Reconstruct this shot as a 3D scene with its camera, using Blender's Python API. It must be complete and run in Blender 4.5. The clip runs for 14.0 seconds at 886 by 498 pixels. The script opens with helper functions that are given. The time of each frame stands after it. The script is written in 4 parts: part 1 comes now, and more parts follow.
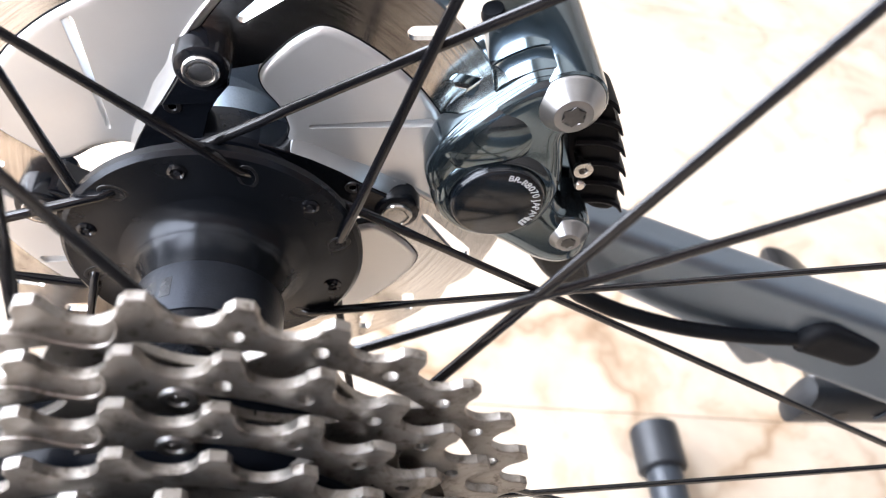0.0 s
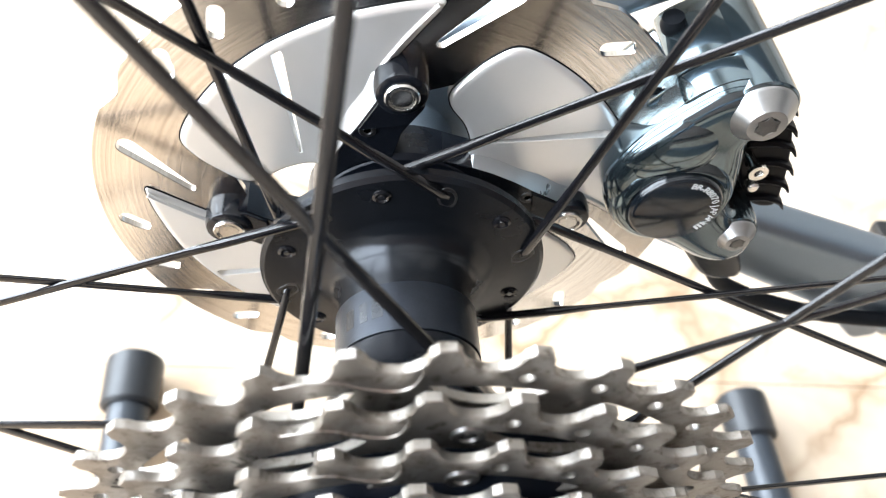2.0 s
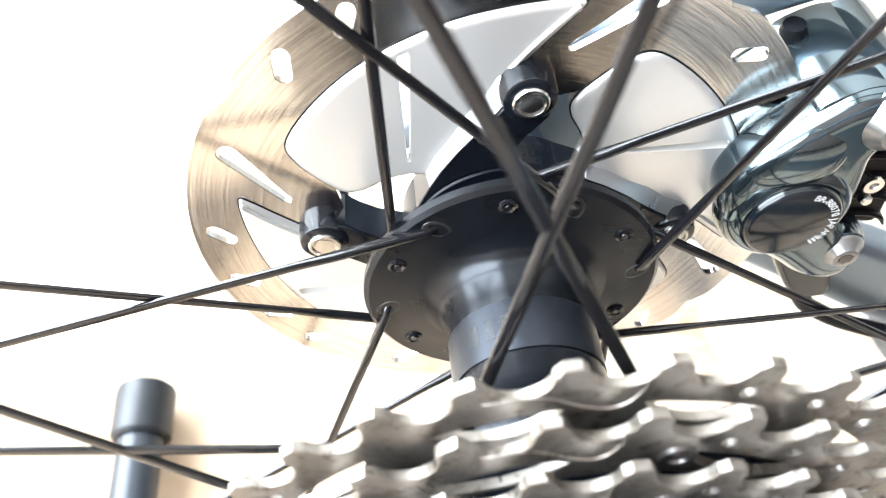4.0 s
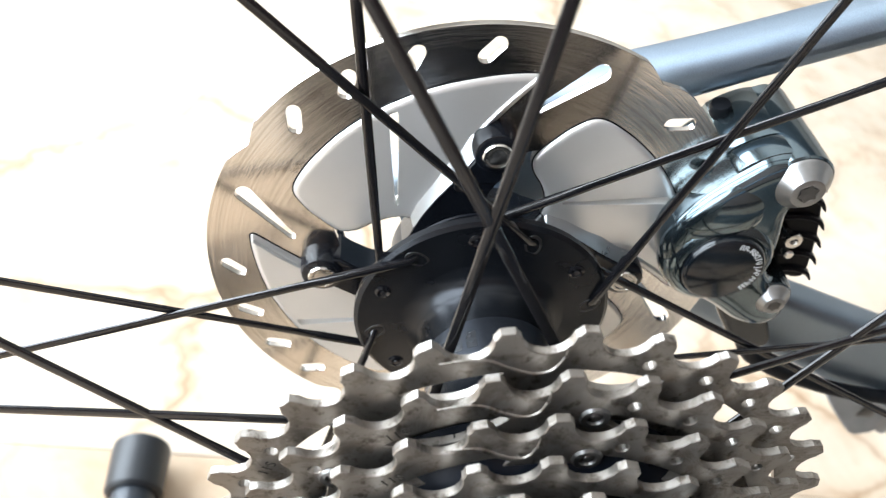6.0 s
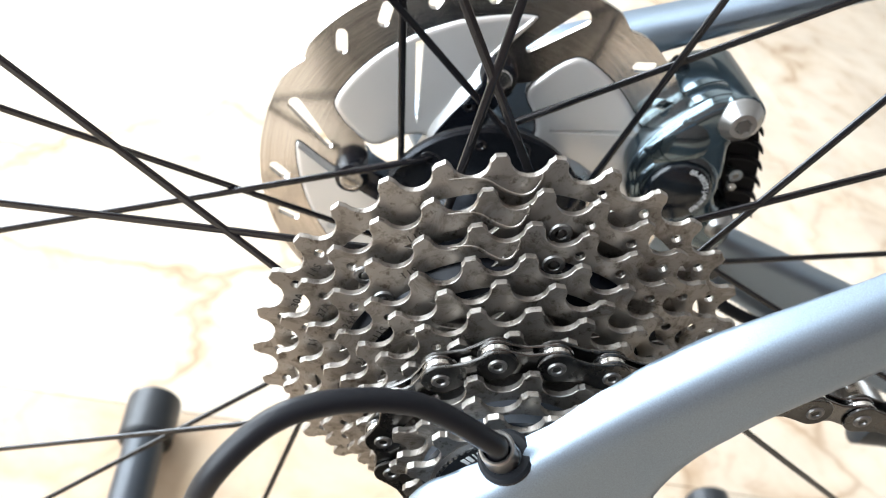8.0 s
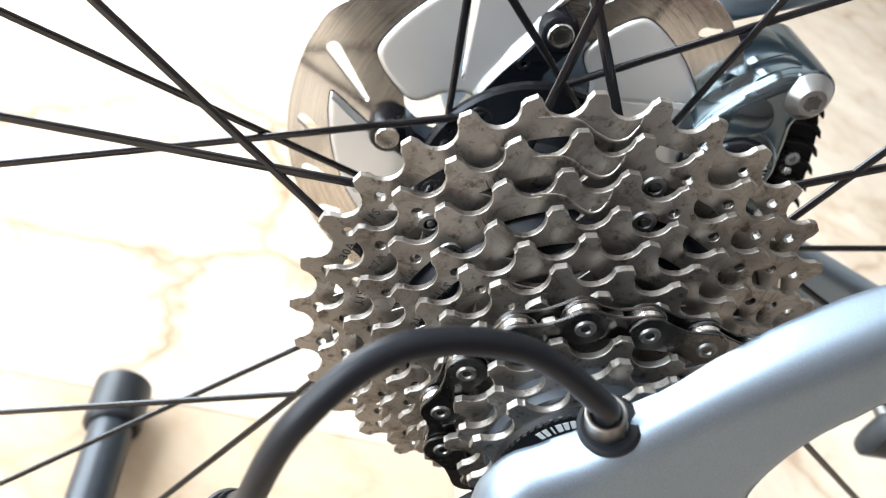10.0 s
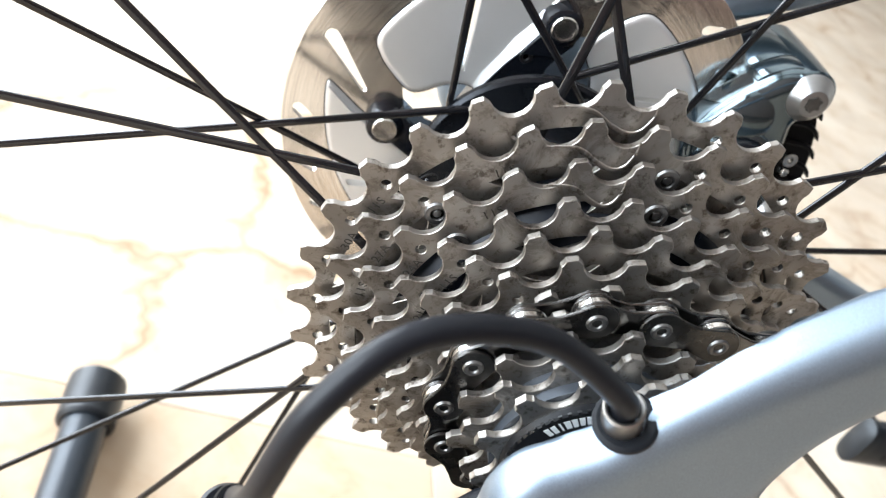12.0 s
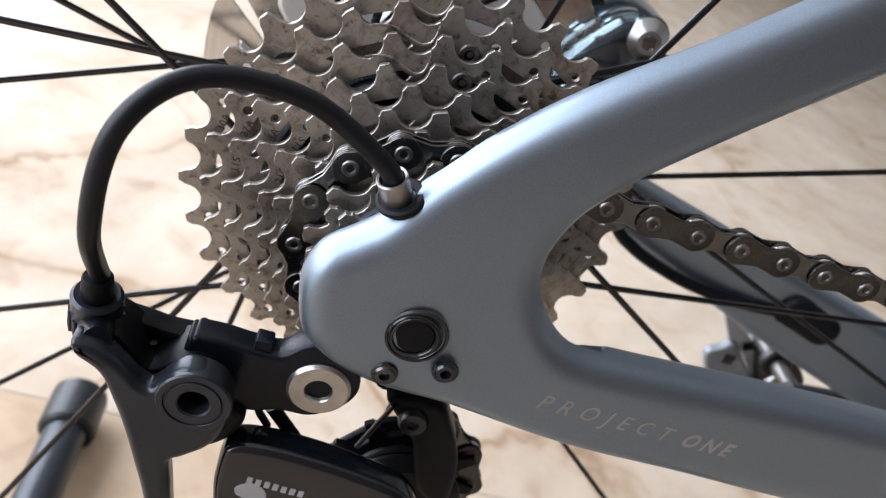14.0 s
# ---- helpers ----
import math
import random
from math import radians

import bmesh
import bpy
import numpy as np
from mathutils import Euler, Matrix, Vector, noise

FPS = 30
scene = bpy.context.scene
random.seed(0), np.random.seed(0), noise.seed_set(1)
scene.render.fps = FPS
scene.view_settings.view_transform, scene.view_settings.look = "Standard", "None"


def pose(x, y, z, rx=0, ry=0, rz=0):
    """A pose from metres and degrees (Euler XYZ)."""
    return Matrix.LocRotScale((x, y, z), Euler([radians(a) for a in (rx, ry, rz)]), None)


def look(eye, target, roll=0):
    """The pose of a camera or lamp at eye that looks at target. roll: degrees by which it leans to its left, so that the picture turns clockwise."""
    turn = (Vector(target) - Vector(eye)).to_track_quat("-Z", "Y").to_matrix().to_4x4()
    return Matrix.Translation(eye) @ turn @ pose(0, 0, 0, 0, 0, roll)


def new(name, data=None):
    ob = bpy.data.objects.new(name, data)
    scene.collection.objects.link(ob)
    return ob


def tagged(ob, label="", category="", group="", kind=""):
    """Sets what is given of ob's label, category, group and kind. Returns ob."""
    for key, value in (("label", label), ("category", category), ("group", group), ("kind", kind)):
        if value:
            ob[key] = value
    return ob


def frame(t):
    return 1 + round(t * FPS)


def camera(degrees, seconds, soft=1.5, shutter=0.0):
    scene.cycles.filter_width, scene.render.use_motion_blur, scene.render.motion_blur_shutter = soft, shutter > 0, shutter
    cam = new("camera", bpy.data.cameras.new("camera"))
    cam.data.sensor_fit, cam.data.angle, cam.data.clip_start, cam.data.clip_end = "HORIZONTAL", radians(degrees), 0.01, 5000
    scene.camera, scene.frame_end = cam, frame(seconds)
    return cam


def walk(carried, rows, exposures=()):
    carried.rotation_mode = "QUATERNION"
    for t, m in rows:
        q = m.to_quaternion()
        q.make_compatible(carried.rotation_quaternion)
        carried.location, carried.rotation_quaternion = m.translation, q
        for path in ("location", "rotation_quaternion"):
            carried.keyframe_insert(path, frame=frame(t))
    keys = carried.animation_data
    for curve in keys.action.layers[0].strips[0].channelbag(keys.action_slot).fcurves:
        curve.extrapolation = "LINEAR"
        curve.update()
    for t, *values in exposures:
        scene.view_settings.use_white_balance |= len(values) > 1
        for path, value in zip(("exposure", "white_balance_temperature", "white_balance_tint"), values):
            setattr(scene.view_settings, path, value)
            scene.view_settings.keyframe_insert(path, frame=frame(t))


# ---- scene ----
cam = camera(58.16, 14.0, soft=1.1)
# a phone lens held close: floor and nearest spokes fall out of focus
cam.data.dof.use_dof = True
cam.data.dof.focus_distance = 0.165
cam.data.dof.aperture_fstop = 22.0
ROWS = [
    (0.0, 0.0058, -0.0893, 0.4891, 40.94, -14.47, -4.56),
    (0.5, 0.0031, -0.0869, 0.4876, 41.46, -14.04, -4.72),
    (1.0, 0.0024, -0.0867, 0.4885, 42.03, -13.74, -4.60),
    (1.5, -0.0079, -0.0867, 0.4896, 40.99, -12.66, -4.38),
    (2.0, -0.0279, -0.0810, 0.4918, 38.19, -11.22, -4.24),
    (2.5, -0.0400, -0.0736, 0.4881, 36.94, -11.10, -5.02),
    (3.0, -0.0490, -0.0717, 0.4795, 37.07, -11.47, -5.58),
    (3.2, -0.0527, -0.0716, 0.4769, 37.45, -11.78, -5.71),
    (4.0, -0.0555, -0.0759, 0.4769, 40.61, -12.70, -5.54),
    (5.3, -0.0536, -0.0874, 0.4825, 45.95, -13.72, -4.95),
    (5.5, -0.0523, -0.0911, 0.4844, 46.34, -13.72, -4.80),
    (6.0, -0.0563, -0.1064, 0.4892, 47.10, -14.04, -4.26),
    (6.5, -0.0549, -0.1297, 0.4881, 48.34, -14.93, -3.50),
    (7.0, -0.0531, -0.1561, 0.4930, 49.33, -15.86, -2.95),
    (7.2, -0.0560, -0.1624, 0.4936, 49.34, -15.83, -2.60),
    (8.0, -0.0627, -0.1691, 0.4890, 49.92, -16.71, -2.18),
    (9.3, -0.0721, -0.1690, 0.4750, 51.05, -18.96, -2.07),
    (9.5, -0.0740, -0.1668, 0.4704, 51.18, -19.57, -2.12),
    (10.0, -0.0783, -0.1618, 0.4599, 50.86, -21.01, -2.57),
    (10.5, -0.0810, -0.1568, 0.4518, 50.72, -22.48, -3.37),
    (11.0, -0.0828, -0.1560, 0.4488, 50.64, -23.24, -3.82),
    (11.5, -0.0827, -0.1578, 0.4502, 50.84, -23.26, -3.66),
    (12.0, -0.0824, -0.1598, 0.4531, 51.44, -23.01, -3.39),
    (12.5, -0.0770, -0.1710, 0.4651, 52.61, -21.80, -2.37),
    (13.0, -0.0647, -0.1899, 0.4725, 54.61, -20.45, -2.62),
    (13.5, -0.0499, -0.2100, 0.4677, 56.88, -20.21, -3.21),
    (14.0, -0.0390, -0.2219, 0.4463, 58.12, -20.79, -3.10),
]
EXPO = [(0.0, 0.25, 6420, 19), (0.5, 0.22, 6360, 16), (1.5, 0.05, 6340, 14), (2.0, 0.52, 6420, 12), (2.5, 1.25, 6400, 11), (3.2, 1.38, 6400, 11), (5.3, 0.2, 6400, 11), (6.5, 0.05, 6400, 11),
        (9.5, 0.05, 6420, 11), (12.5, 0.08, 6420, 12), (13.0, -0.02, 6440, 13), (13.5, -0.12, 6440, 14), (14.0, -0.72, 6390, 18)]
walk(cam, [(t, pose(*p)) for t, *p in ROWS], EXPO)

AX = 0.345            # height of the rear axle above the floor
PITCH = 0.0127        # chain pitch
TAU = 2 * math.pi

# ---- light ----
world = bpy.data.worlds.new("sky")
scene.world = world
world.use_nodes = True
wn = world.node_tree.nodes
sky = wn.new("ShaderNodeTexSky")
sky.sky_type = "NISHITA"
sky.sun_disc = False
sky.sun_elevation = radians(48)
sky.sun_rotation = radians(-20)
wn["Background"].inputs["Strength"].default_value = 0.12
world.node_tree.links.new(sky.outputs[0], wn["Background"].inputs["Color"])

# a tall balcony opening in the west wall; the lamp stands in for the sky's light through it
WALL_W, WIN_Y0, WIN_Y1, WIN_Z1 = -1.35, -1.40, 3.4, 2.45
lamp = bpy.data.lights.new("window_daylight", "AREA")
lamp.shape, lamp.size, lamp.size_y, lamp.energy = "RECTANGLE", WIN_Y1 - WIN_Y0 - 0.1, WIN_Z1 - 0.15, 480.0
lamp.color = (0.85, 0.94, 1.0)
daylight = new("window_daylight", lamp)
daylight.matrix_world = look((WALL_W - 0.12, (WIN_Y0 + WIN_Y1) / 2, WIN_Z1 / 2 + 0.05), (0, (WIN_Y0 + WIN_Y1) / 2, WIN_Z1 / 2 + 0.05))


# ---- materials ----
class Nodes:
    """A short way to wire one principled material."""

    def __init__(self, name, colour=(0.5, 0.5, 0.5), metal=0.0, rough=0.5, coat=0.0, spec=0.5):
        self.mat = bpy.data.materials.new(name)
        self.mat.use_nodes = True
        self.tree = self.mat.node_tree
        self.bsdf = self.tree.nodes["Principled BSDF"]
        b = self.bsdf.inputs
        b["Base Color"].default_value = (*colour, 1)
        b["Metallic"].default_value = metal
        b["Roughness"].default_value = rough
        b["Coat Weight"].default_value = coat
        b["Coat Roughness"].default_value = 0.06
        b["Specular IOR Level"].default_value = spec
        self.coord = self.node("ShaderNodeTexCoord")

    def node(self, kind, **inputs):
        n = self.tree.nodes.new(kind)
        for key, value in inputs.items():
            n.inputs[key.replace("_", " ")].default_value = value
        return n

    def link(self, a, b):
        self.tree.links.new(a, b)

    def noise(self, scale, detail=4.0, rough=0.55, vector=None, distortion=0.0):
        n = self.node("ShaderNodeTexNoise", Scale=scale, Detail=detail, Roughness=rough, Distortion=distortion)
        self.link(vector or self.coord.outputs["Object"], n.inputs["Vector"])
        return n.outputs["Fac"]

    def ramp(self, fac, *stops):
        r = self.tree.nodes.new("ShaderNodeValToRGB")
        el = r.color_ramp.elements
        while len(el) < len(stops):
            el.new(0.5)
        for e, (at, c) in zip(el, stops):
            e.position = at
            e.color = (*c, 1) if len(c) == 3 else c
        self.link(fac, r.inputs["Fac"])
        return r.outputs["Color"]

    def mix(self, fac, a, b, kind="MIX"):
        m = self.tree.nodes.new("ShaderNodeMix")
        m.data_type, m.blend_type = "RGBA", kind
        for src, slot in ((fac, 0), (a, 6), (b, 7)):
            if isinstance(src, (int, float)):
                m.inputs[slot].default_value = src
            elif isinstance(src, tuple):
                m.inputs[slot].default_value = (*src, 1)
            else:
                self.link(src, m.inputs[slot])
        return m.outputs[2]

    def span(self, fac, lo, hi):
        m = self.node("ShaderNodeMapRange")
        m.inputs["To Min"].default_value, m.inputs["To Max"].default_value = lo, hi
        self.link(fac, m.inputs["Value"])
        return m.outputs["Result"]

    def colour(self, socket):
        self.link(socket, self.bsdf.inputs["Base Color"])
        return self

    def rough(self, socket):
        self.link(socket, self.bsdf.inputs["Roughness"])
        return self

    def bump(self, socket, depth, strength=0.4):
        b = self.node("ShaderNodeBump", Strength=strength, Distance=depth)
        self.link(socket, b.inputs["Height"])
        self.link(b.outputs["Normal"], self.bsdf.inputs["Normal"])
        return self


def satin(name, c, metal, rough, dirt=0.35, grain=900.0, coat=0.0, relief=0.00004, spec=0.5, vary=0.10):
    """A surface with fine grain and larger smudges. vary: how far the smudges change the gloss."""
    n = Nodes(name, c, metal, rough, coat, spec)
    smudge = n.noise(70.0, 5.0, 0.62)
    fine = n.noise(grain, 3.0)
    dark = tuple(v * (1 - dirt) for v in c)
    n.colour(n.mix(0.25, n.ramp(smudge, (0.36, dark), (0.62, c)), n.ramp(fine, (0.3, dark), (0.7, c))))
    n.rough(n.span(smudge, rough + vary, max(rough - vary, 0.03)))
    if relief:
        n.bump(fine, relief, 0.35)
    return n.mat


def sprocket_steel():
    n = Nodes("nickel_plated_steel", (0.42, 0.375, 0.33), 1.0, 0.4)
    big, fine = n.noise(55.0, 6.0, 0.65, distortion=0.4), n.noise(1400.0, 3.0)
    spots = n.noise(400.0, 5.0, 0.7)
    base = n.ramp(big, (0.30, (0.282, 0.260, 0.236)), (0.50, (0.346, 0.322, 0.295)), (0.72, (0.402, 0.379, 0.351)))
    grime = n.ramp(spots, (0.55, (1, 1, 1)), (0.66, (0.32, 0.28, 0.245)))
    smear = n.ramp(n.noise(120.0, 6.0, 0.75, distortion=1.5), (0.40, (0.42, 0.38, 0.34)), (0.50, (1, 1, 1)))
    n.colour(n.mix(0.5, n.mix(0.8, base, grime, "MULTIPLY"), smear, "MULTIPLY"))
    n.rough(n.span(big, 0.47, 0.36))
    n.bump(fine, 0.00003, 0.5)
    return n.mat


def rotor_steel():
    """Brushed steel: rings of fine scratches about the axle."""
    n = Nodes("brushed_rotor_steel", (0.5, 0.47, 0.43), 1.0, 0.32)
    flat = n.node("ShaderNodeSeparateXYZ")
    n.link(n.coord.outputs["Object"], flat.inputs[0])
    join = n.node("ShaderNodeCombineXYZ")
    n.link(flat.outputs["X"], join.inputs["X"])
    n.link(flat.outputs["Z"], join.inputs["Y"])
    length = n.node("ShaderNodeVectorMath")
    length.operation = "LENGTH"
    n.link(join.outputs[0], length.inputs[0])
    ring = n.node("ShaderNodeCombineXYZ")
    n.link(length.outputs["Value"], ring.inputs["X"])
    drift = n.node("ShaderNodeMath")
    drift.operation = "MULTIPLY"
    n.link(flat.outputs["X"], drift.inputs[0])
    drift.inputs[1].default_value = 0.035
    n.link(drift.outputs[0], ring.inputs["Y"])
    lines = n.noise(1500.0, 3.0, 0.7, ring.outputs[0])
    cloud = n.noise(42.0, 4.0)
    scratch = n.ramp(lines, (0.34, (0.36, 0.34, 0.315)), (0.50, (0.66, 0.63, 0.595)), (0.64, (0.78, 0.755, 0.725)))
    c = n.mix(n.span(cloud, 0.12, 0.68), scratch, n.ramp(cloud, (0.3, (0.60, 0.57, 0.535)), (0.7, (0.74, 0.71, 0.675))))
    n.colour(c)
    n.rough(n.span(lines, 0.09, 0.22))
    n.bump(lines, 0.00006, 0.5)
    return n.mat


def metallic_paint():
    n = Nodes("silver_grey_metallic_paint", (0.28, 0.32, 0.36), 0.90, 0.34, 0.25)
    flake, cloud = n.noise(4200.0, 2.0), n.noise(14.0, 3.0)
    c = n.ramp(flake, (0.32, (0.160, 0.198, 0.240)), (0.70, (0.216, 0.266, 0.322)))
    n.colour(n.mix(0.25, c, n.ramp(cloud, (0.3, (0.158, 0.196, 0.239)), (0.7, (0.192, 0.238, 0.290)))))
    n.rough(n.span(cloud, 0.40, 0.48))
    n.bump(flake, 0.000004, 0.2)
    return n.mat


def marble():
    """Polished cream marble with branching brown veins, shifted from tile to tile."""
    n = Nodes("cream_marble", (0.78, 0.70, 0.6), 0.0, 0.5, spec=0.25)
    info = n.node("ShaderNodeObjectInfo")
    shift = n.node("ShaderNodeVectorMath")
    shift.operation = "SCALE"
    n.link(info.outputs["Location"], shift.inputs[0])
    shift.inputs["Scale"].default_value = 1.0
    put = n.node("ShaderNodeVectorMath")
    put.operation = "ADD"
    n.link(n.coord.outputs["Object"], put.inputs[0])
    n.link(shift.outputs[0], put.inputs[1])
    at = put.outputs[0]
    warp = n.node("ShaderNodeTexNoise", Scale=3.2, Detail=5.0, Roughness=0.6)
    n.link(at, warp.inputs["Vector"])
    bend = n.node("ShaderNodeVectorMath")
    bend.operation = "MULTIPLY_ADD"
    n.link(warp.outputs["Color"], bend.inputs[0])
    bend.inputs[1].default_value = (0.22, 0.22, 0.22)
    n.link(at, bend.inputs[2])
    cells = n.tree.nodes.new("ShaderNodeTexVoronoi")
    cells.feature = "DISTANCE_TO_EDGE"
    cells.inputs["Scale"].default_value = 4.3
    n.link(bend.outputs[0], cells.inputs["Vector"])
    cloud = n.noise(4.5, 5.0, 0.6, at, 0.8)
    patch = n.noise(2.1, 3.0, 0.5, bend.outputs[0])
    base = n.ramp(cloud, (0.30, (0.42, 0.345, 0.272)), (0.42, (0.475, 0.400, 0.322)), (0.56, (0.53, 0.455, 0.372)), (0.70, (0.56, 0.495, 0.415)))
    vein = n.ramp(cells.outputs["Distance"], (0.0, (0.54, 0.43, 0.33)), (0.010, (0.70, 0.60, 0.50)), (0.030, (0.90, 0.85, 0.79)), (0.11, (1, 1, 1)))
    strong = n.ramp(patch, (0.44, (0, 0, 0)), (0.60, (1, 1, 1)))
    c = n.mix(strong, base, n.mix(1.0, base, vein, "MULTIPLY"))
    wisp = n.noise(17.0, 6.0, 0.62, at, 0.6)
    c = n.mix(0.55, c, n.ramp(wisp, (0.34, (0.70, 0.57, 0.45)), (0.44, (0.93, 0.88, 0.82)), (0.54, (1, 1, 1))), "MULTIPLY")
    # each tile has a tone of its own
    n.colour(n.mix(1.0, c, info.outputs["Color"], "MULTIPLY"))
    n.rough(n.span(cloud, 0.58, 0.46))
    return n.mat


def plaster(name, c):
    n = Nodes(name, c, 0.0, 0.85)
    big, fine = n.noise(2.5, 5.0), n.noise(140.0, 4.0)
    n.colour(n.ramp(big, (0.3, tuple(v * 0.93 for v in c)), (0.7, c)))
    n.bump(fine, 0.001, 0.2)
    return n.mat


STEEL = sprocket_steel()
ROTOR = rotor_steel()
PAINT = metallic_paint()
MARBLE = marble()
GROUT = plaster("grey_grout", (0.56, 0.50, 0.42))
WALL = plaster("pale_wall_paint", (0.60, 0.58, 0.55))
FRAME_WHITE = satin("white_window_paint", (0.75, 0.75, 0.73), 0.0, 0.45, 0.08, 300.0)
BLACK_ANODISED = satin("black_anodised_aluminium", (0.0040, 0.0055, 0.0090), 0.12, 0.30, 0.35, spec=0.16)
HUB_BLACK = satin("black_anodised_hub_shell", (0.0095, 0.0112, 0.0145), 0.6, 0.25, 0.3)
BLACK_GLOSS = satin("black_polished_alloy", (0.100, 0.138, 0.160), 0.92, 0.11, 0.25, 300.0, 0.6, 0.000008)
CAP_BLACK = satin("black_lacquered_cap", (0.006, 0.0085, 0.0115), 0.15, 0.16, 0.3, 300.0, 0.05, 0.000015)
BLACK_SATIN = satin("black_painted_steel", (0.009, 0.009, 0.010), 0.2, 0.33, 0.3)
SPOKE_BLACK = satin("black_gloss_spoke", (0.008, 0.008, 0.0095), 0.15, 0.14, 0.3, vary=0.05)
MECH_BLACK = satin("black_satin_forged_alloy", (0.019, 0.022, 0.029), 0.5, 0.32, 0.3, spec=0.5)
HUB_BAND = satin("textured_hub_band", (0.019, 0.023, 0.031), 0.7, 0.34, 0.45, 1500.0, relief=0.00012)
ARM_BLACK = satin("glossy_black_spider", (0.0065, 0.0080, 0.0115), 0.3, 0.17, 0.3, spec=0.5, vary=0.05)
# window reflection on the glossy black arm sides, put into a pale colour
FLANK_SHEEN = satin("flank_window_sheen", (0.44, 0.45, 0.46), 0.85, 0.30, 0.08, 1200.0, relief=0)
GREY_ALLOY = satin("dark_grey_alloy", (0.052, 0.060, 0.072), 0.5, 0.34, 0.3)
FIN_GREY = satin("grey_painted_fin", (0.63, 0.625, 0.615), 0.65, 0.29, 0.03, 1200.0, relief=0, vary=0.03)
CHROME = satin("bright_machined_steel", (0.72, 0.70, 0.67), 1.0, 0.20, 0.25, 700.0)
BOLT_STEEL = satin("dull_bolt_steel", (0.33, 0.327, 0.325), 0.92, 0.30, 0.18, 900.0)
DULL_STEEL = satin("dull_turned_steel", (0.40, 0.38, 0.36), 1.0, 0.34, 0.3, 900.0)
SOCKET_GREY = satin("worn_socket_steel", (0.15, 0.145, 0.14), 0.9, 0.35, 0.4, 1400.0)
CHAIN_STEEL = satin("oily_chain_steel", (0.090, 0.087, 0.083), 1.0, 0.29, 0.60, 900.0)
CHAIN_GREY = satin("worn_chain_plate", (0.15, 0.146, 0.142), 1.0, 0.25, 0.45, 900.0)
RUBBER = satin("black_rubber", (0.005, 0.006, 0.008), 0.0, 0.55, 0.3, 500.0, spec=0.15)
HOUSING = satin("black_cable_housing", (0.006, 0.0066, 0.009), 0.0, 0.40, 0.2, 800.0, spec=0.20)
PLASTIC = satin("black_moulded_plastic", (0.0030, 0.0033, 0.0045), 0.0, 0.42, 0.3, spec=0.12)
CAP_RUBBER = satin("blue_black_rubber", (0.009, 0.0115, 0.015), 0.0, 0.42, 0.3, 500.0, spec=0.4)
TUBE_GREY = satin("blue_grey_coated_tube", (0.015, 0.021, 0.029), 0.15, 0.33, 0.25, 400.0)
MARK_WHITE = satin("white_print", (0.55, 0.56, 0.56), 0.0, 0.5, 0.1)
MARK_GREY = satin("pale_grey_print", (0.26, 0.262, 0.265), 0.0, 0.45, 0.1)
MARK_SILVER = satin("silver_foil_print", (0.29, 0.287, 0.285), 0.35, 0.36, 0.15)
MARK_DARK = satin("dark_etching", (0.045, 0.040, 0.035), 0.0, 0.7, 0.2, spec=0.1)
CRANK_GREY = satin("dark_anodised_crank", (0.024, 0.028, 0.033), 0.5, 0.36, 0.3)
PEDAL_GREY = satin("grey_pedal_body", (0.21, 0.225, 0.245), 0.3, 0.45, 0.3, 400.0)
# for the unseen south wall, dark only to dim what the metal reflects
WALL_BROWN = plaster("unseen_dark_wall", (0.15, 0.10, 0.08))


# ---- mesh helpers ----
def finish(data, name, sharp=35):
    """A mesh from a bmesh or from vertices and faces, smooth but for its sharp edges."""
    if isinstance(data, bmesh.types.BMesh):
        mesh = bpy.data.meshes.new(name)
        wound = data.faces.layers.int.get("wound")
        if wound is None or any(f[wound] == 0 for f in data.faces):
            bmesh.ops.recalc_face_normals(data, faces=data.faces)
        data.to_mesh(mesh)
        data.free()
    else:
        mesh = data
    mesh.shade_smooth()
    mesh.set_sharp_from_angle(angle=radians(sharp))
    caps = mesh.attributes.get("wound")
    if caps:
        # the flat sides of a plate stay flat
        for face, mark in zip(mesh.polygons, [c.value for c in caps.data]):
            if mark == 2:
                face.use_smooth = False
        mesh.attributes.remove(mesh.attributes["wound"])
    return mesh


def part(name, data, material, parent, label="", m=None, sharp=35):
    """One mesh object under a thing or a part."""
    mesh = data if isinstance(data, bpy.types.Mesh) else finish(data, name, sharp)
    if parent.parent and parent.parent.parent:
        parent = parent.parent
    if not mesh.materials:
        mesh.materials.append(material)
    ob = new(name, mesh)
    ob.parent = parent
    if m is not None:
        ob.matrix_basis = m
    if label:
        tagged(ob, label)
    return ob


def anchor(name, parent, label="", m=None):
    ob = new(name)
    ob.empty_display_size = 0.02
    ob.parent = parent
    if m is not None:
        ob.matrix_basis = m
    if label:
        tagged(ob, label)
    return ob


def polar(r, degrees):
    return (r * math.cos(radians(degrees)), r * math.sin(radians(degrees)))


def circle(cx, cz, r, n=16):
    return [(cx + r * math.cos(TAU * i / n), cz + r * math.sin(TAU * i / n)) for i in range(n)]


def area(loop):
    return 0.5 * sum(a[0] * b[1] - b[0] * a[1] for a, b in zip(loop, loop[1:] + loop[:1]))


def smooth_loop(pts, n=6):
    """A closed curve through the points."""
    out, k = [], len(pts)
    for i in range(k):
        p0, p1, p2, p3 = (Vector(pts[(i + d) % k]) for d in (-1, 0, 1, 2))
        for j in range(n):
            t = j / n
            out.append(tuple(0.5 * ((2 * p1) + (p2 - p0) * t + (2 * p0 - 5 * p1 + 4 * p2 - p3) * t * t + (3 * p1 - p0 - 3 * p2 + p3) * t ** 3)))
    return out


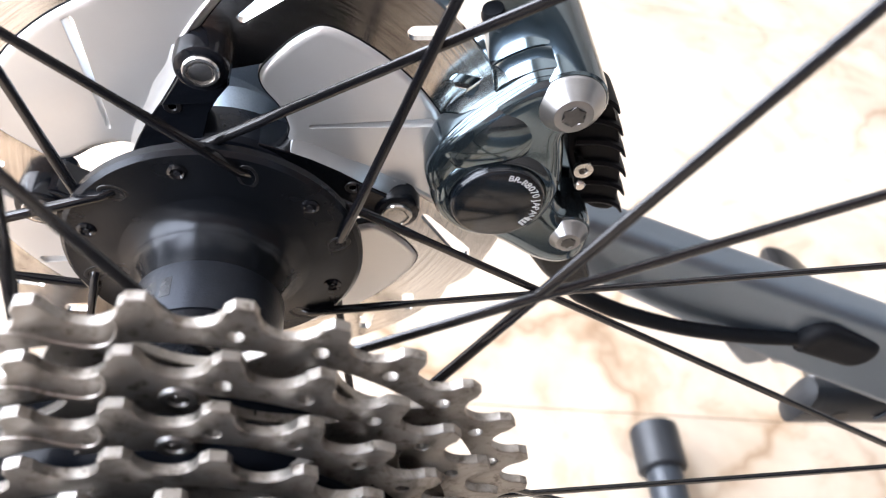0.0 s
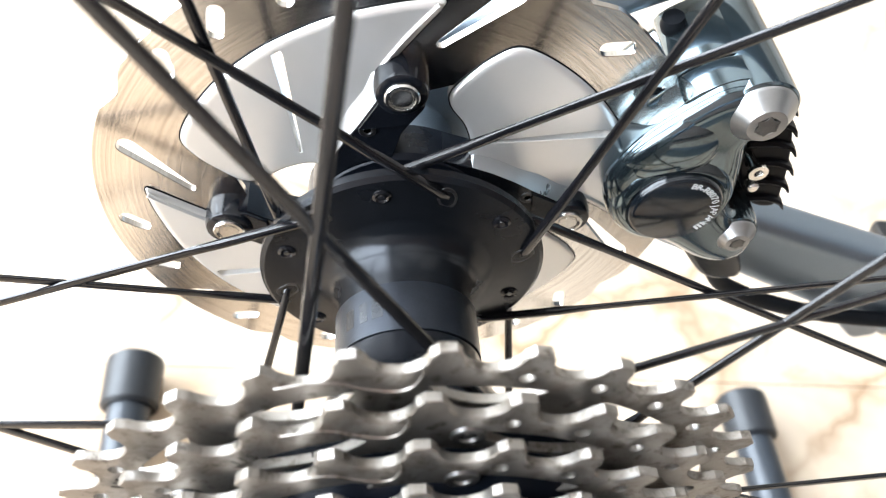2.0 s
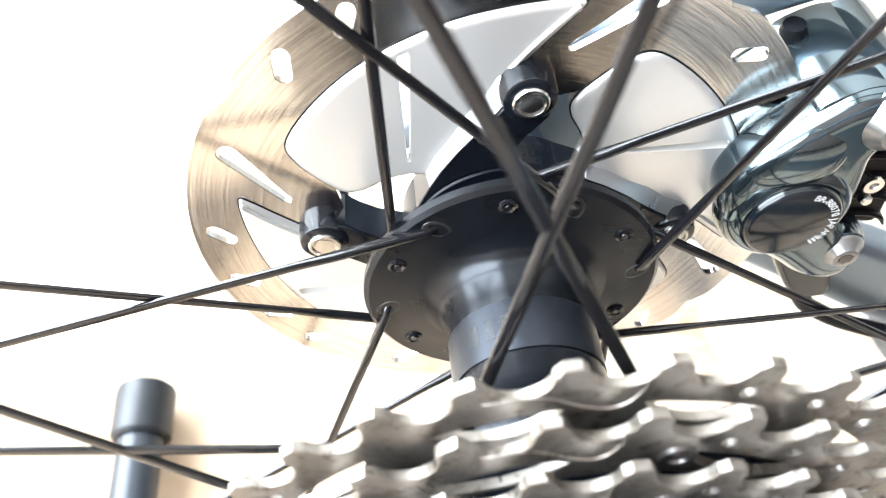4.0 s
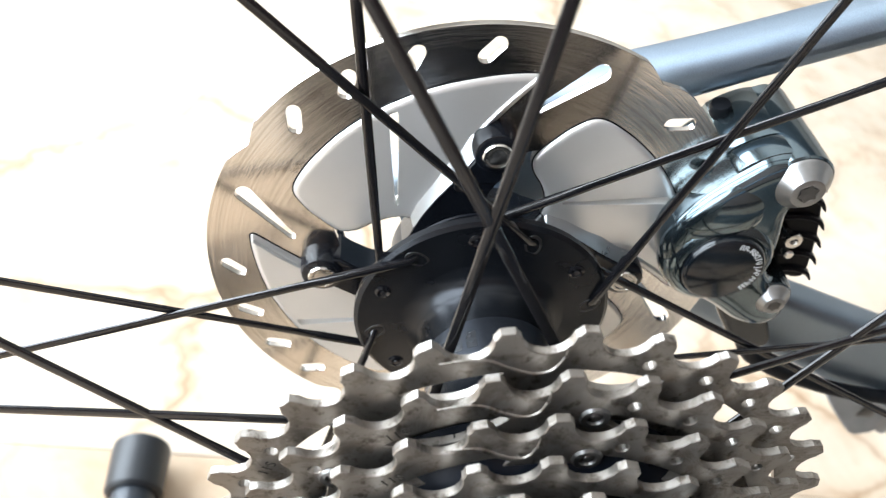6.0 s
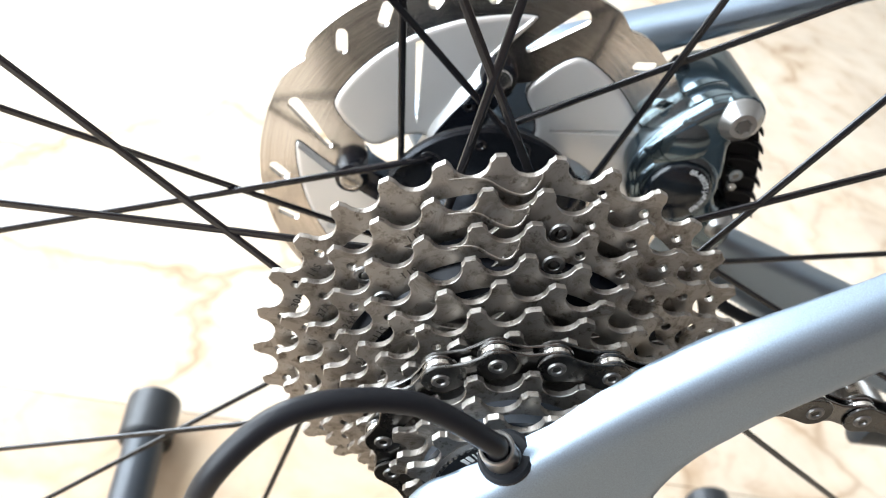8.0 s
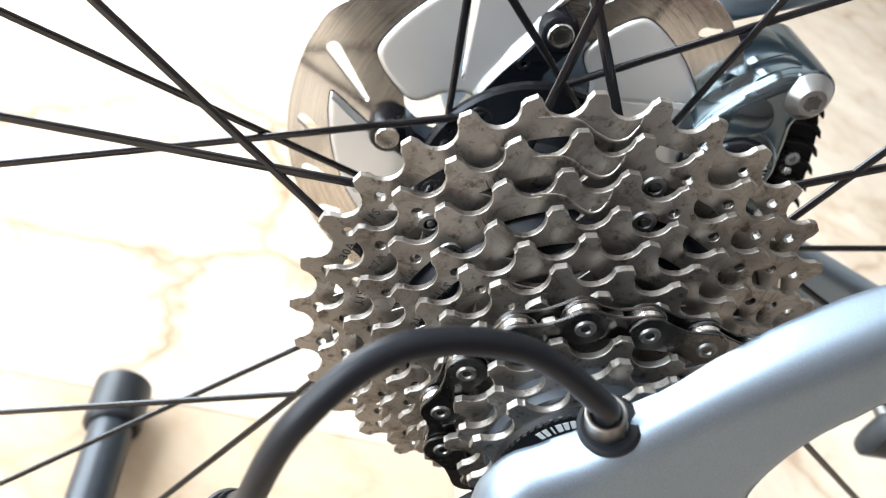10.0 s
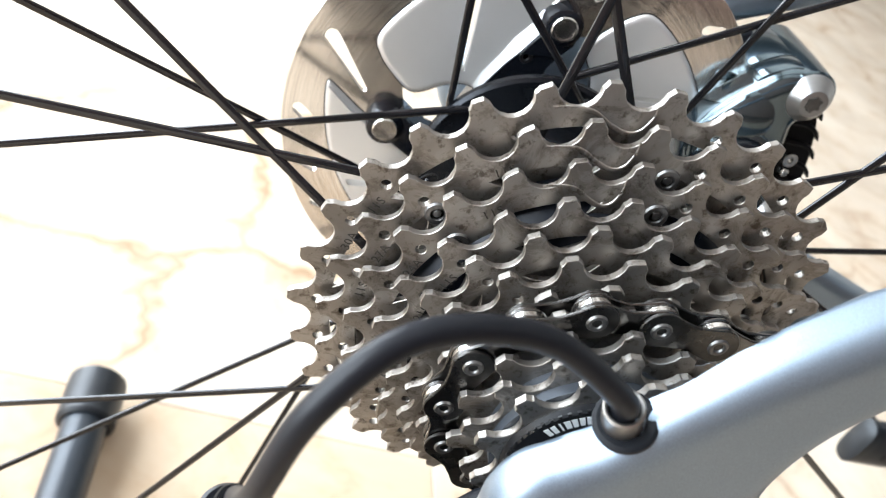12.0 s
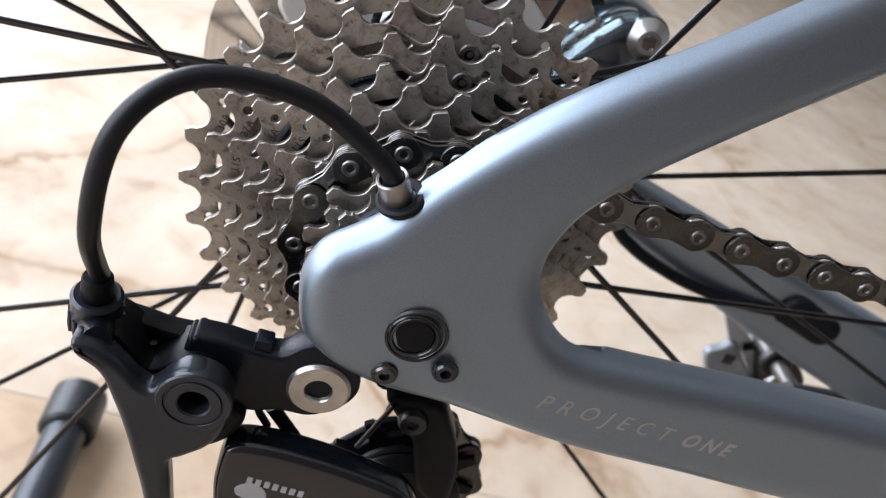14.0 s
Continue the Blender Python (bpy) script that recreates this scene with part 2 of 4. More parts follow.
def smooth_path(pts, n=6):
    out, k = [], len(pts)
    for i in range(k - 1):
        p1, p2 = Vector(pts[i]), Vector(pts[i + 1])
        p0 = Vector(pts[i - 1]) if i else 2 * p1 - p2
        p3 = Vector(pts[i + 2]) if i + 2 < k else 2 * p2 - p1
        for j in range(n):
            t = j / n
            out.append(0.5 * ((2 * p1) + (p2 - p0) * t + (2 * p0 - 5 * p1 + 4 * p2 - p3) * t * t + (3 * p1 - p0 - 3 * p2 + p3) * t ** 3))
    return out + [Vector(pts[-1])]


def hull(points):
    pts = sorted(set((round(a, 6), round(b, 6)) for a, b in points))
    def half(seq):
        h = []
        for p in seq:
            while len(h) > 1 and (h[-1][0] - h[-2][0]) * (p[1] - h[-2][1]) - (h[-1][1] - h[-2][1]) * (p[0] - h[-2][0]) <= 0:
                h.pop()
            h.append(p)
        return h[:-1]
    return half(pts) + half(pts[::-1])


def inset(loop, d):
    """The loop moved to the inside of the solid by d (outer loops run anticlockwise, holes clockwise)."""
    out, n = [], len(loop)
    for i in range(n):
        a, b, c = Vector(loop[i - 1]), Vector(loop[i]), Vector(loop[(i + 1) % n])
        u, v = (b - a), (c - b)
        if u.length < 1e-9 or v.length < 1e-9:
            out.append(tuple(b))
            continue
        u.normalize(), v.normalize()
        nu, nv = Vector((-u.y, u.x)), Vector((-v.y, v.x))
        s = nu + nv
        k = max(s.length_squared / 2, 0.5)
        out.append(tuple(b + s * (d / k)))
    return out


def plate(outline, holes=(), y0=0.0, y1=0.002, bevel=0.0003, steps=1, rim=1.0):
    """A flat piece in the x-z plane from y0 (towards the chain side) to y1, with its holes and rounded rims. rim: how soft the holes' edges are beside the outline's."""
    from mathutils.geometry import tessellate_polygon
    loops = [list(outline) if area(list(outline)) > 0 else list(outline)[::-1]]
    loops += [list(h) if area(list(h)) < 0 else list(h)[::-1] for h in holes]
    soft = [(bevel * (1 - math.cos(math.pi / 2 * i / steps)), bevel * (1 - math.sin(math.pi / 2 * i / steps))) for i in range(steps + 1)]
    if steps > 1:
        soft.insert(0, (0.0, bevel * 1.25))
    rings = [(y0 + h, d) for h, d in soft] + [(y1 - h, d) for h, d in soft[::-1]]
    verts, faces, starts = [], [], []
    for y, d in rings:
        row = []
        for k, loop in enumerate(loops):
            row.append(len(verts))
            e = d * (rim if k else 1.0)
            verts += [(x, y, z) for x, z in (inset(loop, e) if e > 1e-7 else loop)]
        starts.append(row)
    for a, b in zip(starts, starts[1:]):
        for k, loop in enumerate(loops):
            n = len(loop)
            faces += [(a[k] + i, b[k] + i, b[k] + (i + 1) % n, a[k] + (i + 1) % n) for i in range(n)]
    flat = [[Vector((x * 1000, z * 1000, 0)) for x, z in inset(loop, rings[0][1] * (rim if k else 1.0))] for k, loop in enumerate(loops)]
    tris = tessellate_polygon(flat)
    for row, way in ((starts[0], 1), (starts[-1], -1)):
        index = [row[k] + i for k, loop in enumerate(loops) for i in range(len(loop))]
        for t in tris:
            p, q, r = (verts[index[i]] for i in t)
            turn = (q[0] - p[0]) * (r[2] - p[2]) - (q[2] - p[2]) * (r[0] - p[0])
            faces.append(tuple(index[i] for i in (t if turn * way > 0 else t[::-1])))
    mesh = bpy.data.meshes.new("plate")
    mesh.from_pydata(verts, [], faces)
    bm = bmesh.new()
    bm.from_mesh(mesh)
    bpy.data.meshes.remove(mesh)
    wound = bm.faces.layers.int.new("wound")
    for f in bm.faces:
        f[wound] = 2 if len(f.verts) == 3 else 1
    return bm


def lathe(profile, n=40, bm=None, m=None):
    """Turned about the y axis: pairs of radius and y."""
    bm = bm or bmesh.new()
    m = m or Matrix()
    rows = []
    for r, y in profile:
        if r < 1e-7:
            rows.append([bm.verts.new(m @ Vector((0, y, 0)))])
        else:
            rows.append([bm.verts.new(m @ Vector((r * math.cos(TAU * i / n), y, r * math.sin(TAU * i / n)))) for i in range(n)])
    for a, b in zip(rows, rows[1:]):
        for i in range(n):
            j = (i + 1) % n
            if len(a) == 1 and len(b) == 1:
                continue
            if len(a) == 1:
                bm.faces.new((a[0], b[j], b[i]))
            elif len(b) == 1:
                bm.faces.new((a[i], a[j], b[0]))
            else:
                bm.faces.new((a[i], a[j], b[j], b[i]))
    return bm


def button(r, y0, y1, bevel=0.0004, n=24):
    """A solid disc with softened rims, from y0 to y1."""
    return [(0, y0), (r - bevel, y0), (r, y0 + bevel), (r, y1 - bevel), (r - bevel, y1), (0, y1)]


def to_axis(origin, axis, spin=0.0):
    """A pose whose y axis points along axis."""
    q = Vector((0, 1, 0)).rotation_difference(Vector(axis).normalized())
    return Matrix.Translation(origin) @ q.to_matrix().to_4x4() @ Matrix.Rotation(radians(spin), 4, "Y")


def sweep(path, size, n=10, bm=None, wide=None, power=2.0):
    """A tube along the path. size: a radius or pairs (across, along wide) for each point; wide: the direction of the second."""
    bm = bm or bmesh.new()
    path = [Vector(p) for p in path]
    rows, side = [], Vector(wide) if wide else None
    for i, p in enumerate(path):
        t = (path[min(i + 1, len(path) - 1)] - path[max(i - 1, 0)]).normalized()
        if side is None:
            side = t.orthogonal()
        u = (side - t * side.dot(t)).normalized()
        v = t.cross(u)
        if not wide:
            side = u
        s = size[i] if isinstance(size, list) else size
        a, b = s if isinstance(s, tuple) else (s, s)
        ring = []
        for k in range(n):
            c, d = math.cos(TAU * k / n), math.sin(TAU * k / n)
            c, d = (math.copysign(abs(c) ** (2 / power), c), math.copysign(abs(d) ** (2 / power), d))
            ring.append(bm.verts.new(p + u * (b * c) + v * (a * d)))
        rows.append(ring)
    for a, b in zip(rows, rows[1:]):
        for k in range(n):
            j = (k + 1) % n
            bm.faces.new((a[k], a[j], b[j], b[k]))
    bm.faces.new(rows[0][::-1])
    bm.faces.new(rows[-1])
    return bm


def box(x0, x1, y0, y1, z0, z1, bevel=0.0, bm=None):
    bm = bm or bmesh.new()
    got = bmesh.ops.create_cube(bm, size=1.0)["verts"]
    for v in got:
        v.co = Vector(((x0 + x1) / 2 + v.co.x * (x1 - x0), (y0 + y1) / 2 + v.co.y * (y1 - y0), (z0 + z1) / 2 + v.co.z * (z1 - z0)))
    if bevel:
        edges = list({e for v in got for e in v.link_edges})
        bmesh.ops.bevel(bm, geom=edges, offset=bevel, segments=2, profile=0.5, affect="EDGES")
    return bm


def lettering(text, size, material, parent, m, name="lettering", shear=0.0, space=1.0, thick=0.00003, bold=0.0):
    """Words as a thin raised mesh that read along the local x axis and face -y."""
    curve = bpy.data.curves.new(name, "FONT")
    curve.body, curve.size, curve.shear, curve.space_character = text, size, shear, space
    curve.extrude = thick
    curve.offset = bold
    curve.align_x = "LEFT"
    curve.resolution_u = 3
    temp = bpy.data.objects.new(name, curve)
    mesh = bpy.data.meshes.new_from_object(temp)
    bpy.data.objects.remove(temp)
    bpy.data.curves.remove(curve)
    mesh.transform(Matrix.Rotation(radians(90), 4, "X"))
    mesh.materials.clear()
    return part(name, mesh, material, parent, m=m)


def at_wheel(r, degrees, y, spin=0.0):
    x, z = polar(r, degrees)
    return Matrix.Translation((x, y, z)) @ Matrix.Rotation(-radians(spin), 4, "Y")


# ---- the room ----
def structure(name, bm, material, label, sharp=30):
    ob = new(name, finish(bm, name, sharp))
    ob.data.materials.append(material)
    return tagged(ob, label, name.split("_")[0], kind="structure")


X1, Y0, Y1, HIGH = 5.0, -1.5, 6.0, 2.9
floor = structure("floor", box(WALL_W, X1, Y0, Y1, -0.06, -0.0015), GROUT, "cream marble tile floor with brown veins and thin joints")
wall_w = box(WALL_W - 0.15, WALL_W, Y0 - 0.15, WIN_Y0, -0.06, HIGH)
box(WALL_W - 0.15, WALL_W, WIN_Y1, Y1 + 0.15, -0.06, HIGH, 0, wall_w)
box(WALL_W - 0.15, WALL_W, WIN_Y0, WIN_Y1, WIN_Z1, HIGH, 0, wall_w)
box(WALL_W - 0.15, WALL_W, WIN_Y0, WIN_Y1, -0.06, 0.02, 0, wall_w)
structure("wall_west", wall_w, WALL, "pale painted wall with a wide balcony opening")
# unseen; its dark brown is added to keep reflections in the frame low
structure("wall_south", box(WALL_W, X1 + 0.15, Y0 - 0.15, Y0, -0.06, HIGH), WALL_BROWN, "unseen wall of the room, dark brown to dim reflections")
structure("wall_north", box(WALL_W, X1 + 0.15, Y1, Y1 + 0.15, -0.06, HIGH), WALL, "plain pale painted wall of the room")
structure("wall_east", box(X1, X1 + 0.15, Y0, Y1, -0.06, HIGH), WALL, "plain pale painted wall of the room")
structure("ceiling", box(WALL_W - 0.15, X1 + 0.15, Y0 - 0.15, Y1 + 0.15, HIGH, HIGH + 0.1), WALL, "plain pale painted ceiling")

# ---- the bicycle ----
bicycle = tagged(new("bicycle"), "silver grey road bicycle with black spoked wheel and disc brake", "bicycle")
bicycle.empty_display_size = 0.1
LIFT = Matrix.Translation((0, 0, AX))

# -- rear hub --
HUB_Y, HUB_R = 0.0266, 0.0273
hub = anchor("rear_hub", bicycle, "black anodised rear hub with twelve-hole flanges", LIFT)
part("hub_shell", lathe([(0.0, -0.0215), (0.0200, -0.0215), (0.0225, -0.0190), (0.0225, -0.0150), (0.0205, -0.0120), (0.0178, -0.0080), (0.0160, -0.0030), (0.0150, 0.0030),
                         (0.0146, 0.0080), (0.0146, 0.0165), (0.0149, 0.0205), (0.0158, 0.0226), (0.0176, 0.0245), (0.0205, 0.0254), (0.0, 0.0255)], 64), HUB_BLACK, hub)
part("left_flange", lathe([(0.0, 0.0254), (0.0222, 0.0254), (0.0250, 0.0264), (0.0315, 0.0266), (0.0325, 0.0274), (0.0325, 0.0292), (0.0313, 0.0302), (0.0, 0.0304)], 72), HUB_BLACK, hub)
part("right_flange", lathe([(0.0, -0.0245), (0.0312, -0.0245), (0.0322, -0.0236), (0.0322, -0.0222), (0.0312, -0.0214), (0.0, -0.0214)], 64), HUB_BLACK, hub)
part("hub_band", lathe([(0.01465, 0.0020), (0.0155, 0.0020), (0.0155, 0.0134), (0.01465, 0.0134)], 56), HUB_BAND, hub, "glossy printed band round the shell")
part("end_cap", lathe([(0.0, 0.0315), (0.0205, 0.0315), (0.0205, 0.0400), (0.0150, 0.0430), (0.0150, 0.0520), (0.0095, 0.0540), (0.0095, 0.0690), (0.0, 0.0690)], 40), BLACK_ANODISED, hub)
part("freehub_body", lathe([(0.0, -0.069), (0.0165, -0.069), (0.0165, -0.0215), (0.0, -0.0215)], 40), BLACK_SATIN, hub)


def hub_letters():
    """Pale shapes of the worn mark on the shell band."""
    for k, width in enumerate((9, 7, 9)):
        bm = bmesh.new()
        a0 = 118 + 13 * k
        rows = []
        for i in range(5):
            a = a0 + width * i / 4
            rows.append([bm.verts.new((*[polar(0.01556, a)[0]], y, polar(0.01556, a)[1])) for y in (0.0055, 0.0100)])
        for p, q in zip(rows, rows[1:]):
            bm.faces.new((p[0], p[1], q[1], q[0]))
        part("mark", bm, HUB_BLACK, hub)


hub_letters()
head_mesh = finish(lathe([(0.0, -0.0007), (0.0007, -0.0007), (0.0009, -0.0003), (0.0014, -0.0007), (0.0020, -0.0004), (0.0021, 0.0004), (0.0, 0.0006)], 16), "spoke_head")
eye_mesh = finish(lathe([(0.0, 0.0002), (0.0013, 0.0001), (0.0016, -0.0002), (0.0021, -0.0002), (0.0024, 0.0004)], 18), "spoke_eyelet")
for k in range(6):
    x, z = polar(HUB_R, 48.4 + 60 * k)
    part("spoke_head", head_mesh, SPOKE_BLACK, hub, m=Matrix.Translation((x, HUB_Y, z)))
    x, z = polar(HUB_R, 19.8 + 60 * k)
    part("spoke_eyelet", eye_mesh, BLACK_SATIN, hub, m=Matrix.Translation((x, HUB_Y, z)) @ Matrix.Rotation(radians(-17 - 60 * k - 30), 4, "Y") @ Matrix.Diagonal((1.5, 1, 1, 1)))

# -- wheel: spokes, rim, tyre --
RIM_R = 0.298


def spoke(hole_deg, round_deg, hub_r, flange_y, rim_y, side):
    """A bladed spoke that leaves the flange on one side and runs round to the rim."""
    hx, hz = polar(hub_r, hole_deg)
    rx, rz = polar(RIM_R, hole_deg + round_deg)
    a, b = Vector((hx, flange_y, hz)), Vector((rx, rim_y, rz))
    d = (b - a).normalized()
    pts = [a - d * 0.0016 - Vector((0, side * 0.0024, 0)), a - d * 0.0010 - Vector((0, side * 0.0008, 0)), a + d * 0.0010, a + d * 0.020, a + d * 0.028, a + d * 0.26, b]
    sizes = [(0.0010, 0.0010)] * 4 + [(0.00048, 0.00108)] * 2 + [(0.001, 0.001)]
    across = d.cross(Vector((0, 1, 0))).normalized()
    return sweep(pts, sizes, 12, wide=across, power=2.8)


wheel = anchor("rear_wheel", bicycle, "black rim, tyre and bladed spokes", LIFT)
for k in range(6):
    part("spoke", spoke(21.8 + 60 * k, 56.7, 0.0280, 0.0263, 0.0013, -1), SPOKE_BLACK, wheel)
    part("spoke", spoke(46.4 + 60 * k, -57.4, 0.0281, 0.0309, -0.0115, 1), SPOKE_BLACK, wheel)
    part("spoke", spoke(4.1 + 60 * k, 59.2, 0.0273, -0.0222, -0.0092, -1), SPOKE_BLACK, wheel)
    part("spoke", spoke(28.1 + 60 * k, -53.8, 0.0282, -0.0244, 0.0001, 1), SPOKE_BLACK, wheel)
part("rim", lathe([(0.298, -0.004), (0.302, -0.010), (0.316, -0.013), (0.320, -0.012), (0.320, 0.012), (0.316, 0.013), (0.302, 0.010), (0.298, 0.004), (0.298, -0.004)], 120), BLACK_SATIN, wheel)
part("tyre", lathe([(0.3195 + 0.0128 * (1 - math.cos(TAU * i / 20)), 0.0128 * math.sin(TAU * i / 20)) for i in range(21)], 120), RUBBER, wheel)

# -- disc rotor --
ROT_Y = 0.0453
rotor = anchor("disc_rotor", bicycle, "brushed steel brake disc with grey cooling fins", LIFT @ Matrix.Translation((0, 0.0019, 0)))


def slot(r0, a0, r1, a1, w0, w1, n=6):
    """A long hole with round ends."""
    p, q = Vector(polar(r0, a0)), Vector(polar(r1, a1))
    t = math.atan2((q - p).y, (q - p).x)
    out = [(q.x + w1 * math.cos(t + math.pi * (i / n - 0.5)), q.y + w1 * math.sin(t + math.pi * (i / n - 0.5))) for i in range(n + 1)]
    return out + [(p.x + w0 * math.cos(t + math.pi * (i / n + 0.5)), p.y + w0 * math.sin(t + math.pi * (i / n + 0.5))) for i in range(n + 1)]


def rotor_track():
    outer, holes = [], []
    for i in range(240):
        a = 1.5 * i
        m = (a - 67) % 90
        m = m - 90 if m > 45 else m
        wave = 0.0022 * max(0.0, 1 - abs(m + 1.0) / 5.0) if m < 4 else 0.0
        outer.append(polar(0.0699 - wave, a))
    for s in range(4):
        b = 90 * s
        for a in (55.3, 41.6, 27.4, 11.9):
            holes.append(slot(0.0622, b + a + 1.3, 0.0653, b + a - 1.3, 0.0017, 0.0017))
        holes.append(slot(0.0487, b + 89.3, 0.0630, b + 78.6, 0.0009, 0.0022))
    inner, n = [], 0
    for s in range(4):
        b = -90 * s
        # window beneath the fin, then the steel arm that runs in to the rivet
        pts = [(0.0528, 66), (0.0533, 56), (0.0538, 45), (0.0543, 34), (0.0549, 25), (0.0558, 16), (0.0568, 10), (0.0574, 5.5), (0.0570, 3.6), (0.0552, 3.8), (0.0494, 8.0),
               (0.0440, 13.8), (0.0404, 19.5), (0.0380, 19.0), (0.0360, 12), (0.0352, 7), (0.0362, 1), (0.0380, -5), (0.0400, -9.2), (0.0440, -12.8), (0.0486, -15.8), (0.0512, -19)]
        inner += [polar(r, b + a) for r, a in pts]
    inner = smooth_loop(inner[::-1], 3)
    return plate(outer, [inner] + holes, ROT_Y, ROT_Y + 0.0018, 0.00012)


WIDER = Matrix.Diagonal((1.013, 1, 1.013, 1))
part("brake_track", rotor_track(), ROTOR, rotor, "perforated brushed steel ring", m=WIDER)


FIN_EDGE = [(0.0228, 56), (0.0262, 62), (0.0300, 71), (0.0335, 80), (0.0375, 82.5), (0.0433, 79.5), (0.0490, 76), (0.0532, 71.5), (0.0540, 62), (0.0545, 50), (0.0551, 38.5), (0.0558, 28), (0.0566, 20), (0.0579, 9.7), (0.0590, 2.6),
            (0.0588, 0.2), (0.0565, 0.9), (0.0496, 5.6), (0.0395, 15.5), (0.0314, 26.3), (0.0251, 42.3)]


def fin_outline(b):
    line = smooth_loop([polar(r, b + a) for r, a in FIN_EDGE], 5)
    return line if area(line) > 0 else line[::-1]


def fin(b):
    """A grey rounded cooling fin with a thin slit."""
    hole = slot(0.0300, b + 55.8, 0.0526, b + 35.9, 0.00035, 0.0011, 4)
    return plate(fin_outline(b), [hole], ROT_Y - 0.0012, ROT_Y + 0.0030, 0.0017, 5, rim=0.08)


def fin_seam(b):
    """A black plate that draws the shadow line in the gap round the fin."""
    return plate(inset(fin_outline(b), -0.00015), [slot(0.0296, b + 56.2, 0.0530, b + 35.5, 0.0006, 0.0014, 4)], ROT_Y - 0.0002, ROT_Y + 0.0020, 0.0001)


gap_shade_mesh = finish(fin_seam(90), "fin_seam")
fin_mesh = finish(fin(90), "cooling_fin")
lip = smooth_path([(polar(r, 90 + a)[0], ROT_Y - 0.0012, polar(r, 90 + a)[1]) for r, a in ((0.0584, 1.6), (0.0530, 5.6), (0.0480, 9.8), (0.0430, 14.6), (0.0398, 18.2))], 4)
lip_mesh = finish(sweep(lip, [(0.0005 * min(1, 0.25 + 0.25 * (len(lip) - 1 - j)), 0.0007) for j in range(len(lip))], 12, wide=(0, 1, 0)), "fin_lip")
for s in range(4):
    turn = Matrix.Rotation(-radians(90 * s), 4, "Y") @ WIDER
    part("cooling_fin", fin_mesh, FIN_GREY, rotor, "grey painted cooling fin", m=turn)
    part("fin_lip", lip_mesh, FIN_GREY, rotor, m=turn)
    part("fin_seam", gap_shade_mesh, PLASTIC, rotor, m=turn)


ARM_FRONT = [(0.0178, 5), (0.0200, 7.4), (0.0250, 2.4), (0.0285, 0.3), (0.0330, -4.1), (0.0364, -7.6), (0.0405, -7.5), (0.0440, -3), (0.0446, 1), (0.0413, 5.1), (0.0371, 9.5), (0.0329, 16.1), (0.0295, 25), (0.0262, 37), (0.0241, 48), (0.0225, 65), (0.0178, 68)]
ARM_BACK = ARM_FRONT[:8] + [(0.0446, 4), (0.0430, 8.0), (0.0389, 11.5), (0.0350, 18.5), (0.0310, 25.5), (0.0275, 38), (0.0250, 48), (0.0226, 65.5), (0.0178, 68)]


def arm_flank(b):
    """The slanted side along the arm, painted pale for the window's reflection: a wedge from its front edge back to the
    fin.
    """
    bm = bmesh.new()
    rows = []
    for (r0, a0), (r1, a1) in list(zip(ARM_FRONT, ARM_BACK))[8:15]:
        (x0, z0), (x1, z1) = polar(r0, b + a0), polar(r1, b + a1)
        rows.append([bm.verts.new(p) for p in ((x0, 0.0405, z0), (x1, 0.0440, z1), (x1, 0.0500, z1), (x0, 0.0500, z0))])
    for p, q in zip(rows, rows[1:]):
        for i in range(4):
            bm.faces.new((p[i], p[(i + 1) % 4], q[(i + 1) % 4], q[i]))
    bm.faces.new(rows[0][::-1])
    bm.faces.new(rows[-1])
    return bm


def arm_pad(b):
    """The raised end of the arm that carries the rivet."""
    return plate([polar(r, b + a) for r, a in ((0.0318, -2.5), (0.0366, -7.2), (0.0405, -7.0), (0.0436, -2.6), (0.0440, 1), (0.0410, 4.6), (0.0370, 9.0), (0.0322, 16.6), (0.0316, 8))], (), 0.0397, 0.0406, 0.0003, 2)


part("spider_ring", lathe([(0.0150, 0.0400), (0.0215, 0.0400), (0.0225, 0.0412), (0.0225, 0.0500), (0.0150, 0.0500), (0.0150, 0.0400)], 56), BLACK_ANODISED, rotor)
for s in range(4):
    b = 8.6 + 90 * s
    part("spider_arm", plate([polar(r, b + a) for r, a in ARM_FRONT], (), 0.0404, 0.0500, 0.0002), ARM_BLACK, rotor, sharp=25)
    part("arm_flank", arm_flank(b), FLANK_SHEEN, rotor, "slanted flank of the black spider arm, window reflection painted pale", sharp=40)
    part("arm_pad", arm_pad(b), ARM_BLACK, rotor)
    x, z = polar(0.0408, b)
    part("boss", lathe([(0.0, 0.0388), (0.0046, 0.0388), (0.0053, 0.0392), (0.0057, 0.0404), (0.0060, 0.0530), (0.0, 0.0530)], 40, m=Matrix.Translation((x, 0, z))), ARM_BLACK, rotor)
    bx, bz = polar(0.0310, b + 13.5)
    part("spider_bolt", lathe([(0.0, 0.0404), (0.0008, 0.0404), (0.0010, 0.0401), (0.0017, 0.0401), (0.0019, 0.0404), (0.0019, 0.0414)], 20, m=Matrix.Translation((bx, 0, bz))), BLACK_SATIN, rotor)
    part("rivet", lathe([(0.0, 0.0381), (0.0022, 0.0381), (0.0024, 0.0385), (0.0027, 0.0385), (0.0029, 0.0379), (0.0034, 0.0379), (0.0037, 0.0383), (0.0037, 0.0400), (0.0, 0.0400)], 28, m=Matrix.Translation((x, 0, z))), CHROME, rotor, "bright round rivet head")

# -- cassette --
TEETH = (30, 27, 24, 21, 19, 17, 15, 14, 13, 12, 11)
PHASE = (0.0, 4.4, 9.4, 14.65, 14.4, 12.7, 9.1, 23.0, 14.1, 8.0, 20.0)
GAP, FIRST_Y = 0.00382, -0.0295
